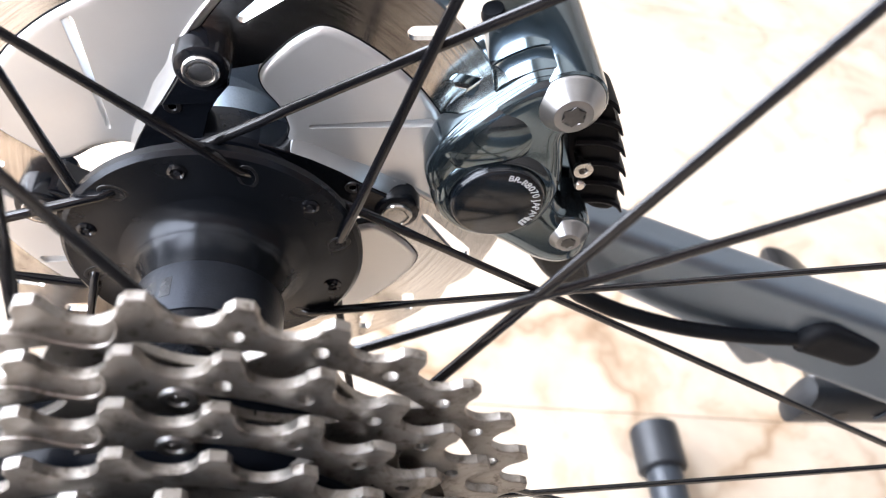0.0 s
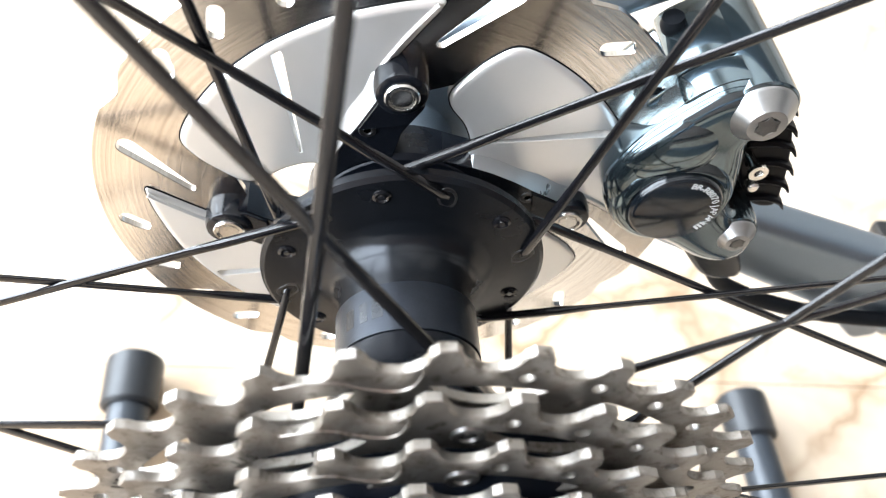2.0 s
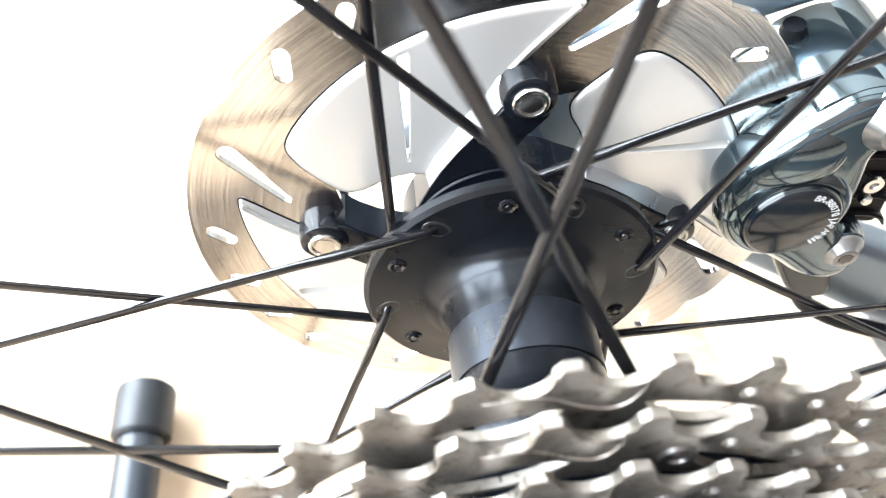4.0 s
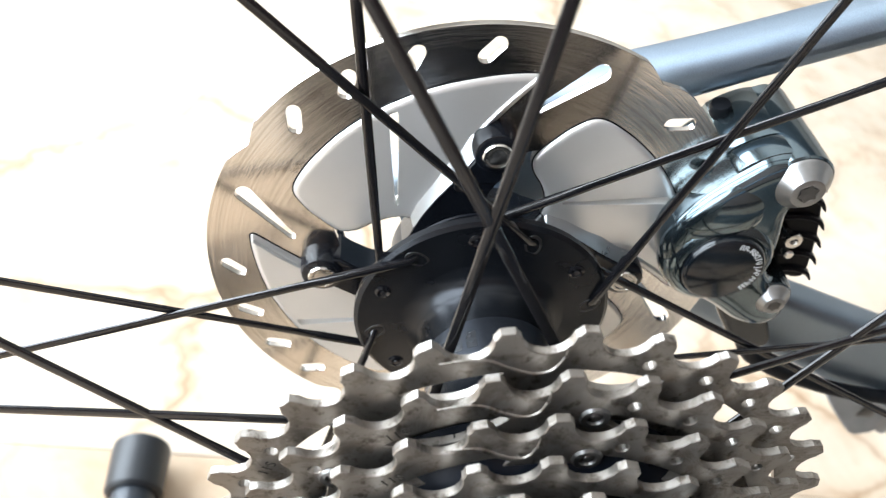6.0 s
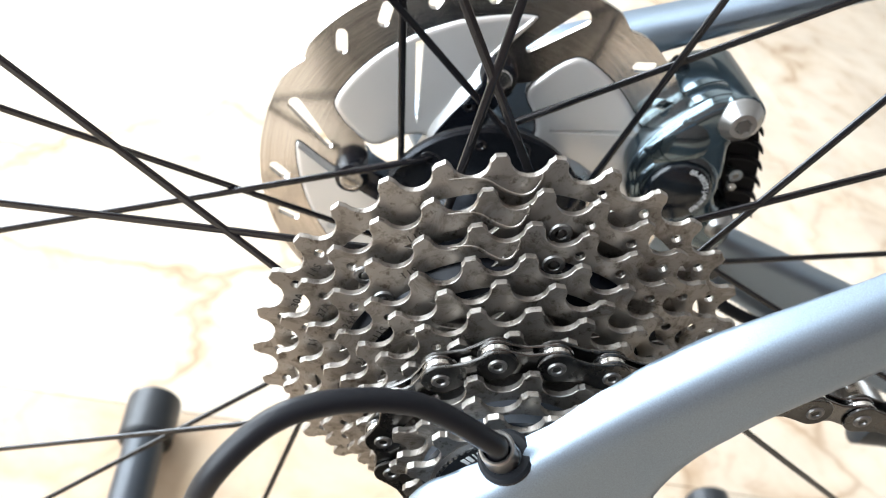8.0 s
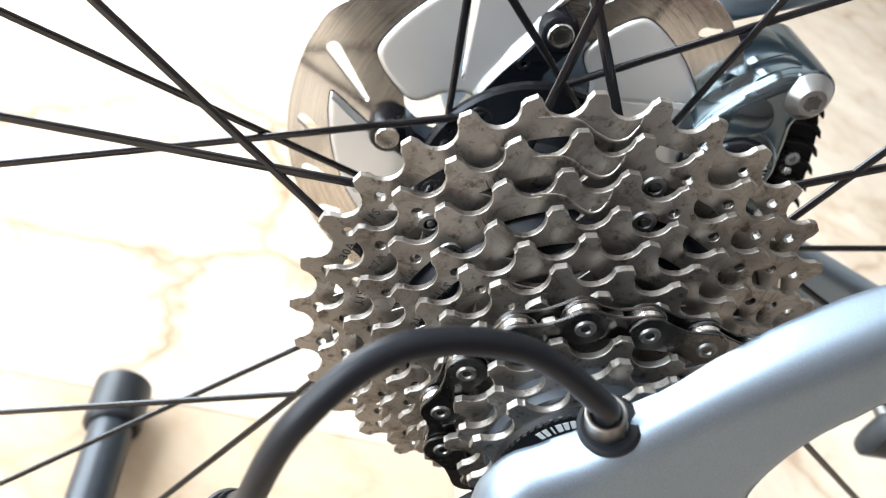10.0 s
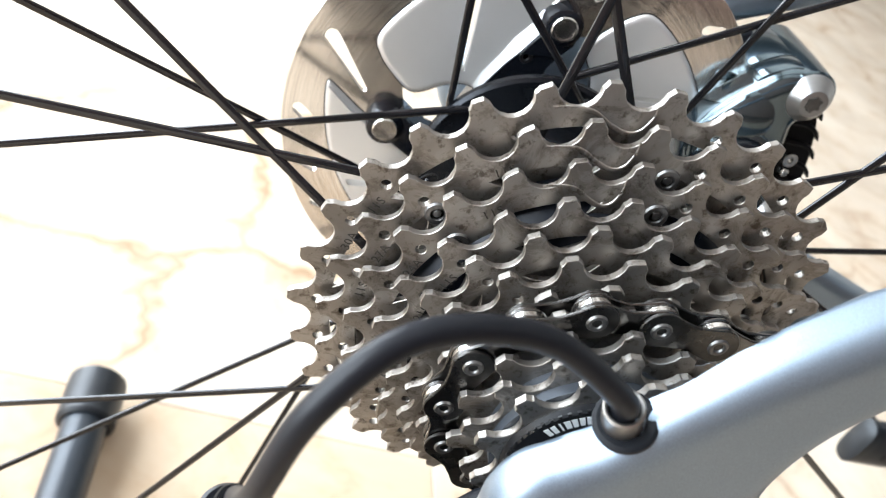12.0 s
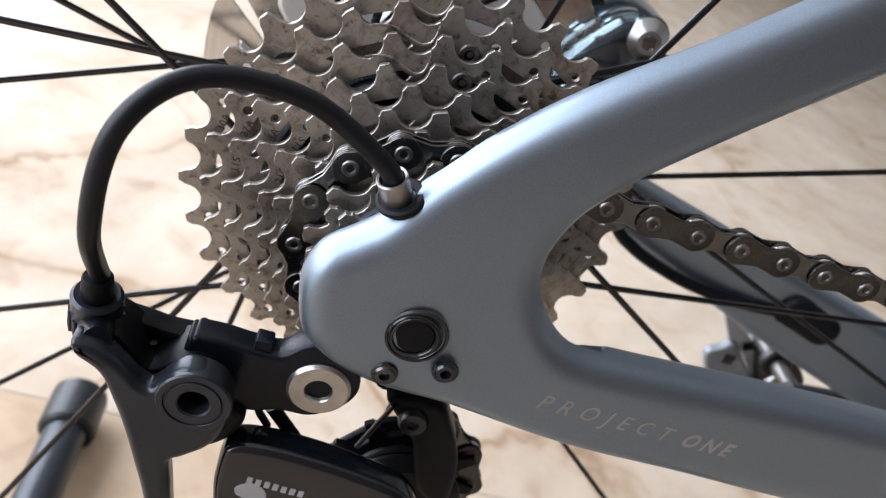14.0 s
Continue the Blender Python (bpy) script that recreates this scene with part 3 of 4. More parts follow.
cassette = anchor("cassette", bicycle, "eleven-speed cassette of worn nickel-plated sprockets", LIFT)


def pitch_radius(n):
    return PITCH / 2 / math.sin(math.pi / n)


def tooth_ring(n, phase, tip=0.0010):
    rp, out = pitch_radius(n), []
    for k in range(n):
        v = phase + (k - 0.5) * 360 / n
        c, s = polar(1, v)
        for a in range(-84, 85, 21):
            u, w = rp - 0.00425 * math.cos(radians(a)), 0.00425 * math.sin(radians(a))
            out.append((c * u - s * w, s * u + c * w))
        t = phase + k * 360 / n
        c, s = polar(1, t)
        worn = 0.0003 * noise.noise(Vector((n * 1.7, k * 3.1, 0.0)))
        # every few teeth are cut down on one side to let the chain climb
        cut = 0.0005 if tip < 0.002 and (k * 7 + n) % 5 == 0 else 0.0
        for u, w in ((rp + 0.0001, -0.00178), (rp + tip + worn, -0.00122), (rp + tip - cut + worn, 0.00108), (rp, 0.00172)):
            out.append((c * u - s * w, s * u + c * w))
    return out


def arc_hole(r0, r1, a0, a1, n=10):
    """A window with pointed ends."""
    out = [polar(r1, a0 + (a1 - a0) * i / n) for i in range(n + 1)]
    return out + [polar(r1 - (r1 - r0) * math.sin(math.pi * i / n) ** 0.7, a1 + (a0 - a1) * i / n) for i in range(1, n)]


for i, (n, ph) in enumerate(zip(TEETH, PHASE)):
    y, rp = FIRST_Y - GAP * i, pitch_radius(n)
    lower = pitch_radius(TEETH[i + 1]) if i < 10 else 0.0180
    bore = (0.0165 if i > 9 else 0.0178) if i > 2 else 0.0300 - 0.002 * i
    holes = [circle(0, 0, bore, 48)]
    if i < 6:
        # windows that show dark above the next smaller sprocket
        count, centre, wide = (12, 118.5, 9.5) if i == 0 else (8, 121.5, 14)
        for k in range(count):
            a = centre + 360 / count * k
            holes.append(arc_hole(max(lower - 0.0072, bore + 0.0015), lower - (0.0022 if i < 3 else 0.0036), a - wide, a + wide, 10))
    if i < 3:
        for k in range(n):
            a = ph + k * 360 / n
            if not 92 < a % 360 < 150:
                holes.append(circle(*polar(rp - 0.0054, a), 0.00115, 12))
    elif i < 8:
        for k in range(0, n):
            a = (ph + k * 360 / n) % 360
            if 135 < a < 300 or a < 60:
                holes.append(circle(*polar(rp - 0.0054, a), 0.00105, 10))
    sprocket = part("sprocket", plate(tooth_ring(n, ph), holes, y - 0.0009, y + 0.0007, 0.00014), STEEL, cassette, sharp=28)
    if i < 3:
        # pressed shift ramp and rivet of the carrier
        base = (0.0, 2.4, 4.2)[i]
        for turn in (0, 120, 240):
            b = base + turn
            ramp = smooth_path([polar(rp - d, b + a) for d, a in ((0.0034, 119.0), (0.0040, 114.4), (0.0051, 111.0), (0.0077, 107.5), (0.0093, 103.4), (0.0083, 100.2), (0.0049, 98.7), (0.0026, 98.9))], 5)
            sizes = [(0.00016 + 0.00016 * math.sin(math.pi * j / (len(ramp) - 1)), 0.00062 * math.sin(math.pi * (0.08 + 0.84 * j / (len(ramp) - 1)))) for j in range(len(ramp))]
            part("shift_ramp", sweep([Vector((p[0], y - 0.0009, p[1])) for p in ramp], sizes, 8, wide=(0, 0, 1)), STEEL, sprocket)
    if i in (1, 2):
        for k in range(6):
            x, z = polar(rp - 0.0093, 30.8 + 60 * k)
            part("rivet", lathe([(0.0, y - 0.0012), (0.0008, y - 0.0012), (0.0010, y - 0.0009), (0.0013, y - 0.0009), (0.0015, y - 0.0014), (0.0024, y - 0.0014), (0.0027, y - 0.0009)], 20, m=Matrix.Translation((x, 0, z))), SOCKET_GREY, sprocket, "dark carrier rivet")
    for word, at, r, a in (("11S", 0, 0.0536, 161.2), ("30A", 0, 0.0533, 173.2), ("27A", 1, 0.0475, 169.8), ("11S", 1, 0.0472, 182.7), ("11S", 1, 0.0479, 130.9), ("11S", 2, 0.0423, 136.9), ("24A", 2, 0.0417, 165.9), ("11S", 3, 0.0358, 159.7), ("21C", 3, 0.0356, 176.0), ("17E", 5, 0.0290, 128.0)):
        if at == i:
            lettering(word, 0.0028, MARK_DARK, sprocket, at_wheel(r - 0.0010, a + math.degrees(0.0024 / r), y - 0.00096, a - 90), "stamp", space=1.1)
part("carrier", lathe([(0.0166, -0.0415), (0.0360, -0.0400), (0.0415, -0.0335), (0.0415, -0.0312), (0.0166, -0.0312), (0.0166, -0.0415)], 60), BLACK_ANODISED, cassette, "black carrier spider behind the large sprockets")
part("spacer_sleeve", lathe([(0.0166, -0.0670), (0.0196, -0.0670), (0.0196, -0.0400), (0.0166, -0.0400), (0.0166, -0.0670)], 40), GREY_ALLOY, cassette)
LOCK_Y = FIRST_Y - GAP * 10
lockring = part("lockring", lathe([(0.0105, LOCK_Y - 0.0020), (0.0172, LOCK_Y - 0.0020), (0.0180, LOCK_Y - 0.0012), (0.0180, LOCK_Y), (0.0105, LOCK_Y), (0.0105, LOCK_Y - 0.0020)], 64), BLACK_SATIN, cassette, "black lockring with white print")
part("lockring_edge", lathe([(0.0166, LOCK_Y - 0.0020), (0.0168, LOCK_Y - 0.00225), (0.0171, LOCK_Y - 0.0020)], 64), CHAIN_STEEL, lockring)
for k, w in enumerate((1.9, 1.9, 0.7, 2.2, 2.0, 2.0, 2.0)):
    a = 152 - 5.4 * k
    part("mark", plate([polar(r, a + s * w) for r, s in ((0.0132, -1), (0.0132, 1), (0.0154, 1), (0.0154, -1))], (), LOCK_Y - 0.00210, LOCK_Y - 0.0019, 0.00001), MARK_WHITE, lockring)
for k in range(60):
    a = 6 * k
    part("notch", plate([polar(r, a + s) for r, s in ((0.0166, -1.2), (0.0166, 1.2), (0.0174, 1.2), (0.0174, -1.2))], (), LOCK_Y - 0.00224, LOCK_Y - 0.0017, 0.00008), BLACK_SATIN, lockring) if 30 < a < 200 else None

# -- chain --
chain = anchor("chain", bicycle, "oily steel bicycle chain over the cassette", LIFT)
CH_Y = -0.0567


def link_outline(waist):
    r, h = 0.0042, PITCH / 2
    pts = []
    for i in range(13):
        a = -100 + 200 * i / 12
        pts.append((h + r * math.cos(radians(a)), r * math.sin(radians(a))))
    pts.append((0, waist))
    for i in range(13):
        a = 80 + 200 * i / 12
        pts.append((-h + r * math.cos(radians(a)), r * math.sin(radians(a))))
    pts.append((0, -waist))
    return pts


def outer_link():
    bm = bmesh.new()
    for y in (-0.00235, 0.00155):
        b2 = plate(smooth_loop(link_outline(0.0030), 2), (), y, y + 0.0008, 0.00018)
        temp = bpy.data.meshes.new("t")
        b2.to_mesh(temp), b2.free()
        bm.from_mesh(temp)
        bpy.data.meshes.remove(temp)
    return finish(bm, "outer_link")


def inner_link():
    bm = bmesh.new()
    for y in (-0.00150, 0.00075):
        b2 = plate(smooth_loop(link_outline(0.0028), 2), (), y, y + 0.00075, 0.0002)
        temp = bpy.data.meshes.new("t")
        b2.to_mesh(temp), b2.free()
        bm.from_mesh(temp)
        bpy.data.meshes.remove(temp)
    return finish(bm, "inner_link")


OUTER, INNER = outer_link(), inner_link()
ROLLER = finish(lathe([(0.0, -0.0007), (0.0037, -0.0007), (0.00385, -0.0005), (0.00385, 0.0005), (0.0037, 0.0007), (0.0, 0.0007)], 24), "roller")
PIN = finish(lathe([(0.0, -0.0023), (0.0009, -0.0023), (0.0011, -0.0027), (0.0014, -0.00285), (0.0018, -0.0028), (0.0021, -0.0024), (0.0021, -0.0020), (0.0014, -0.0020), (0.0014, 0.0027), (0.0, 0.0028)], 18), "pin")
R14 = pitch_radius(14)
PUL = (0.0220, -0.0745)
PUL_R = 0.0222
pins = []
ring_x, ring_z = polar(R14, 113.0 - 360 / 14)
for k in range(30, 0, -1):
    pins.append(Vector((ring_x + PITCH * k, CH_Y + 0.00008 * max(k - 3, 0), ring_z + 0.00006 * k)))
for k in range(7):
    x, z = polar(R14, 113.0 + (k - 1) * 360 / 14)
    pins.append(Vector((x, CH_Y, z)))
start, aim = pins[-1], Vector((PUL[0] + polar(PUL_R, 57)[0], CH_Y, PUL[1] + polar(PUL_R, 57)[1]))
for k in range(1, 5):
    pins.append(start + (aim - start).normalized() * PITCH * k)
a0 = min((abs((Vector((PUL[0] + polar(PUL_R, a)[0], CH_Y, PUL[1] + polar(PUL_R, a)[1])) - pins[-1]).length - PITCH), a) for a in range(20, 60))[1]
for k in range(4):
    x, z = polar(PUL_R, a0 - k * 33.2)
    pins.append(Vector((PUL[0] + x, CH_Y, PUL[1] + z)))
for k, (a, b) in enumerate(zip(pins, pins[1:])):
    d = b - a
    m = Matrix.Translation((a + b) / 2) @ Matrix.Rotation(-math.atan2(d.z, d.x), 4, "Y") @ Matrix.Rotation(math.atan2(d.y, math.hypot(d.x, d.z)), 4, "Z")
    out = (30 - k) % 2 == 1
    part("outer_link" if out else "inner_link", OUTER if out else INNER, CHAIN_STEEL if out else CHAIN_GREY, chain, m=m)
    if not out:
        for x in (-PITCH / 2, PITCH / 2):
            part("roller", ROLLER, CHROME, chain, m=m @ Matrix.Translation((x, 0, 0)))
    if out:
        for x in (-PITCH / 2, PITCH / 2):
            part("pin", PIN, SOCKET_GREY, chain, m=m @ Matrix.Translation((x, 0, 0)))

# -- frame: right and left rear triangles --
chassis = anchor("frame", bicycle, "silver grey metallic carbon frame, rear triangle", LIFT)


def toe_in(x, z):
    """How far the stays draw in towards the middle of the bicycle."""
    return 0.12 * x + 0.06 * z


RIGHT_LINE = [(-0.0262, 0.0025), (-0.0264, 0.0085), (-0.0242, 0.0138), (-0.0192, 0.0183), (-0.0148, 0.0228), (-0.0082, 0.0330), (0.0026, 0.0463), (0.0188, 0.0622), (0.0430, 0.0830), (0.0867, 0.1222), (0.1772, 0.2021), (0.2882, 0.3001),
              (0.3002, 0.2776), (0.1982, 0.1890), (0.1132, 0.1153), (0.0702, 0.0780), (0.0537, 0.0637), (0.0361, 0.0475), (0.0300, 0.0405), (0.0253, 0.0335), (0.0231, 0.0255), (0.0235, 0.0182),
              (0.0275, 0.0106), (0.0356, 0.0032), (0.0446, 0.0004), (0.0670, -0.0008), (0.1074, -0.0020), (0.1575, -0.0054), (0.2640, -0.0184), (0.4131, -0.0424), (0.4131, -0.0824), (0.2640, -0.0544),
              (0.1575, -0.0399), (0.1138, -0.0349), (0.0872, -0.0316), (0.0499, -0.0276), (0.0165, -0.0208), (0.0025, -0.0190), (-0.0065, -0.0170), (-0.0160, -0.0130), (-0.0230, -0.0070)]
LEFT_LINE = [(-0.0240, 0.0000), (-0.0150, 0.0140), (0.0000, 0.0350), (0.0200, 0.0500), (0.0528, 0.0705), (0.1028, 0.1045), (0.2028, 0.1755), (0.3028, 0.2485), (0.3088, 0.2345), (0.2028, 0.1585),
              (0.1028, 0.0910), (0.0528, 0.0555), (0.0388, 0.0425), (0.0327, 0.0278), (0.0370, 0.0127), (0.0465, 0.0035), (0.0624, -0.0008), (0.1048, -0.0084), (0.2108, -0.0266), (0.3168, -0.0448),
              (0.4175, -0.0605), (0.4175, -0.0993), (0.3168, -0.0892), (0.2108, -0.0658), (0.1048, -0.0340), (0.0624, -0.0222), (0.0200, -0.0190), (0.0000, -0.0200), (-0.0150, -0.0150)]


def side_frame(sign, line, y_in, y_out, holes, bevel):
    bm = plate(smooth_loop(line, 5), holes, y_in, y_out, bevel, 5)
    for v in bm.verts:
        if sign < 0 and v.co.y > y_in + bevel + 1e-6:
            # the inner side is thinner at the dropout and along the seat stay
            along_stay = 0.743 * v.co.x + 0.669 * v.co.z
            thin = 0.0046 * min(max((v.co.z + 0.008) / 0.010, 0.0), 1.0) + 0.0040 * min(max((along_stay - 0.05) / 0.03, 0.0), 1.0) * (v.co.z > 0.02)
            v.co.y -= thin * (v.co.y - y_in - bevel) / (y_out - y_in - bevel)
        v.co.y -= sign * toe_in(v.co.x, v.co.z)
        if sign < 0 and v.co.z > -0.004 and v.co.x < 0.05:
            # the dropout is cut flat on the wheel's side, with a crisp inner edge
            v.co.y = min(v.co.y, -0.0800 + 0.25 * max(0.743 * v.co.x + 0.669 * v.co.z - 0.02, 0.0))
    return bm


RIGHT_OUT = -0.0884
right_side = part("rear_triangle", side_frame(-1, RIGHT_LINE, RIGHT_OUT, -0.0722, [], 0.0064), PAINT, chassis, "silver grey right dropout with seat stay and chain stay", sharp=50)
part("rear_triangle", side_frame(1, LEFT_LINE, 0.0705, 0.0855, [], 0.0052), PAINT, chassis, "silver grey left dropout with seat stay and chain stay", sharp=50)
part("axle_boss", lathe([(0.0096, 0.0580), (0.0100, 0.0578), (0.0108, 0.0588), (0.0148, 0.0686), (0.0200, 0.0712)], 48), PAINT, chassis)
part("bottom_bracket_shell", lathe(button(0.023, -0.040, 0.040, 0.002), 48, m=Matrix.Translation((0.395, 0, -0.066))), PAINT, chassis)
part("seat_tube", sweep([(0.395, 0, -0.046), (0.300, 0, 0.300), (0.288, 0, 0.345)], 0.0165, 28), PAINT, chassis)
on_stay = Matrix.Translation((0.0354, RIGHT_OUT - 0.00008 + toe_in(0.0354, -0.0142), -0.0142)) @ Matrix.Rotation(radians(6.84), 4, "Z") @ Matrix.Rotation(radians(-3.4), 4, "X") @ Matrix.Rotation(radians(6.0), 4, "Y")
lettering("PROJECT", 0.0064, MARK_SILVER, right_side, on_stay, shear=0.25, space=1.76)
lettering("ONE", 0.0062, MARK_SILVER, right_side, on_stay @ Matrix.Translation((0.0446, 0, 0)), shear=0.25, space=1.50, bold=0.00018)

# axle end and small bolts
axle = part("thru_axle", lathe([(0.0043, -0.0825), (0.0045, -0.0862), (0.0048, -0.0866), (0.0052, -0.0865), (0.0054, -0.0862), (0.0056, -0.0862), (0.0058, -0.0865), (0.0061, -0.0862), (0.0062, -0.0850), (0.0, -0.0820)], 40, m=Matrix.Translation((0.0002, -0.0030, -0.0001))), CAP_BLACK, chassis, "black threaded axle end")
# black disc just inside the rim, for the darkness of the open bore
part("axle_bore", lathe(button(0.0044, -0.0859, -0.0820, 0.0002), 32, m=Matrix.Translation((0.0002, -0.0030, -0.0001))), PLASTIC, chassis)
part("axle_washer", lathe([(0.0062, -0.0858), (0.0063, -0.0863), (0.0068, -0.0863), (0.0071, -0.0858)], 40, m=Matrix.Translation((0.0006, -0.0030, 0.0001))), BLACK_SATIN, chassis)
for x, z, mat in ((-0.0028, -0.0114, CHAIN_STEEL), (0.0100, -0.0072, CAP_BLACK)):
    part("hanger_bolt", lathe([(0.0, -0.0858), (0.0010, -0.0858), (0.0012, -0.0872), (0.0021, -0.0872), (0.0025, -0.0867), (0.0029, -0.0866), (0.0031, -0.0860), (0.0, -0.0850)], 24, m=Matrix.Translation((x, -0.0034 if x < 0 else -0.0028, z))), mat, chassis, "small torx bolt in the dropout")
part("hanger", plate(smooth_loop([(-0.022, -0.030), (-0.010, -0.034), (-0.004, -0.026), (0.012, -0.026), (0.016, -0.018), (0.010, -0.004), (-0.010, -0.006), (-0.020, -0.018)], 4), (), -0.0760, -0.0690, 0.001, 2), BLACK_ANODISED, chassis, "black derailleur hanger behind the dropout")

# -- gear cable loop --
cable = anchor("gear_cable", bicycle, "black gear cable housing in a loop to the derailleur", LIFT @ Matrix.Translation((-0.0004, -0.0017, 0.0014)))
loop = smooth_path([(-0.0643, -0.0804, -0.0136), (-0.0655, -0.0957, 0.0101), (-0.0636, -0.0968, 0.0317), (-0.0536, -0.0903, 0.0422), (-0.0350, -0.0847, 0.0420), (-0.0180, -0.0836, 0.0338), (-0.0146, -0.0822, 0.0290), (-0.0125, -0.0806, 0.0250)], 10)
part("housing", sweep(loop, 0.00205, 18), HOUSING, cable)
tip = Vector((-0.0156, -0.0828, 0.0312))
along = Vector((0.0030, 0.0018, -0.0050)).normalized()
part("ferrule", lathe([(0.0023, 0.0060), (0.0026, 0.0024), (0.0030, 0.0022), (0.0033, 0.0025), (0.0033, 0.0100), (0.0023, 0.0100)], 32, m=to_axis(tip - along * 0.0024, along)), DULL_STEEL, cable, "bright metal ferrule")
part("grommet", lathe([(0.0029, 0.0070), (0.0031, 0.0064), (0.0046, 0.0060), (0.0052, 0.0064), (0.0053, 0.0072), (0.0046, 0.0084), (0.0029, 0.0086)], 36, m=to_axis(tip + Vector((0.0006, 0, 0.0002)) - along * 0.0010, along)), RUBBER, cable, "black rubber grommet in the frame")

# -- brake caliper on the left chain stay --
caliper = anchor("brake_caliper", bicycle, "glossy black hydraulic disc brake caliper with silver bolts", LIFT @ Matrix.Translation((0.0021, 0.0018, -0.0005)))
shape = [(0.0407, 0.0245), (0.0412, 0.0315), (0.0442, 0.0395), (0.0500, 0.0478), (0.0558, 0.0542), (0.0620, 0.0565), (0.0682, 0.0560), (0.0716, 0.0528), (0.0722, 0.0472), (0.0700, 0.0432), (0.0684, 0.0405), (0.0704, 0.0345),
         (0.0726, 0.0275), (0.0736, 0.0215), (0.0776, 0.0168), (0.0838, 0.0158), (0.0868, 0.0100), (0.0868, 0.0030), (0.0822, -0.0010), (0.0746, -0.0003), (0.0655, 0.0042), (0.0562, 0.0082), (0.0482, 0.0126), (0.0438, 0.0175)]
part("inner_body", plate(smooth_loop(shape, 5), (), 0.0335, 0.0470, 0.0045, 5), BLACK_GLOSS, caliper)
back_shape = [(x + 0.0015, z - 0.0015) for x, z in shape]
part("outer_body", plate(smooth_loop(back_shape, 5), (), 0.0528, 0.0690, 0.0045, 4), BLACK_GLOSS, caliper)
part("piston_housing", lathe([(0.0109, 0.0324), (0.0114, 0.0322), (0.0122, 0.0324), (0.0134, 0.0334), (0.0146, 0.0352), (0.0152, 0.0378), (0.0152, 0.0400)], 56, m=Matrix.Translation((0.0580, 0, 0.0221))), BLACK_GLOSS, caliper)
ridge = smooth_path([(0.0612, 0.0392, 0.0470), (0.0590, 0.0366, 0.0445), (0.0556, 0.0350, 0.0402), (0.0515, 0.0346, 0.0348), (0.0470, 0.0358, 0.0280), (0.0445, 0.0392, 0.0225)], 5)
part("shoulder", sweep(ridge, [(0.0012 + 0.0016 * math.sin(math.pi * j / (len(ridge) - 1)), 0.0030 + 0.0052 * math.sin(math.pi * j / (len(ridge) - 1))) for j in range(len(ridge))], 24, wide=(0.7, 0, -0.7)), BLACK_GLOSS, caliper)
top_line = smooth_loop([(0.0500, 0.0480), (0.0558, 0.0545), (0.0620, 0.0568), (0.0684, 0.0564), (0.0724, 0.0532), (0.0730, 0.0472), (0.0708, 0.0430), (0.0650, 0.0410), (0.0560, 0.0410)], 4)
for y0, y1 in ((0.0372, 0.0447), (0.0451, 0.0660)):
    part("bridge", plate(top_line, (), y0, y1, 0.0005, 2), BLACK_GLOSS, caliper)
cap = part("piston_cap", lathe([(0.0, 0.0305), (0.0098, 0.0305), (0.0103, 0.0308), (0.0108, 0.0315), (0.0110, 0.0340), (0.0, 0.0340)], 56, m=Matrix.Translation((0.0580, 0, 0.0221))), CAP_BLACK, caliper, "round piston cap with white print")
turned = 92.0
for ch in "BR-R8070 JAPAN":
    if ch != " ":
        x, z = polar(0.0080, turned)
        lettering(ch, 0.0024, MARK_WHITE, cap, Matrix.Translation((0.0580 + x, 0.03045, 0.0221 + z)) @ Matrix.Rotation(-radians(turned - 90), 4, "Y"), "letter")
    turned -= {"-": 5.4, " ": 4.0, "J": 5.6}.get(ch, 8.6)
for k in range(3):
    a = -22 - 6 * k
    x, z = polar(0.0086, a)
    part("mark", plate([(-0.0003, -0.0008), (0.0003, -0.0008), (0.0003, 0.0008), (-0.0003, 0.0008)], (), 0.03042, 0.0306, 0.00001), MARK_WHITE, cap, m=Matrix.Translation((0.0580 + x, 0, 0.0221 + z)) @ Matrix.Rotation(-radians(a - 90), 4, "Y"))


def cap_bolt(x, z, y, r, deep):
    m = Matrix.Translation((x, y, z))
    bolt = part("caliper_bolt", lathe([(0.0, 0.0010), (r * 0.26, 0.0010), (r * 0.30, 0.0002), (r * 0.33, 0.0), (r * 0.53, 0.0), (r * 0.56, 0.0001), (r * 0.59, 0.0006), (r * 0.96, r * 0.44), (r, r * 0.52), (r, 0.0085), (0.0, 0.0085)], 40, m=m), BOLT_STEEL, caliper, "silver conical bolt head with torx socket")
    part("bolt_seat", lathe([(r * 0.9, r * 0.53), (r * 1.03, r * 0.55), (r * 1.09, r * 0.62), (r * 1.11, 0.0070), (r * 1.13, 0.0150), (r * 1.13, deep), (0.0, deep)], 40, m=m), BLACK_GLOSS, caliper)
    star = smooth_loop([polar(r * (0.37 if k % 2 else 0.26), 30 * k + 10) for k in range(12)], 3)
    part("socket", plate(star, (), -0.0001, 0.0003, 0.00005), SOCKET_GREY, bolt, m=m)


cap_bolt(0.0655, 0.0499, 0.0306, 0.0074, 0.0350)
cap_bolt(0.0798, 0.0108, 0.0318, 0.0054, 0.0170)


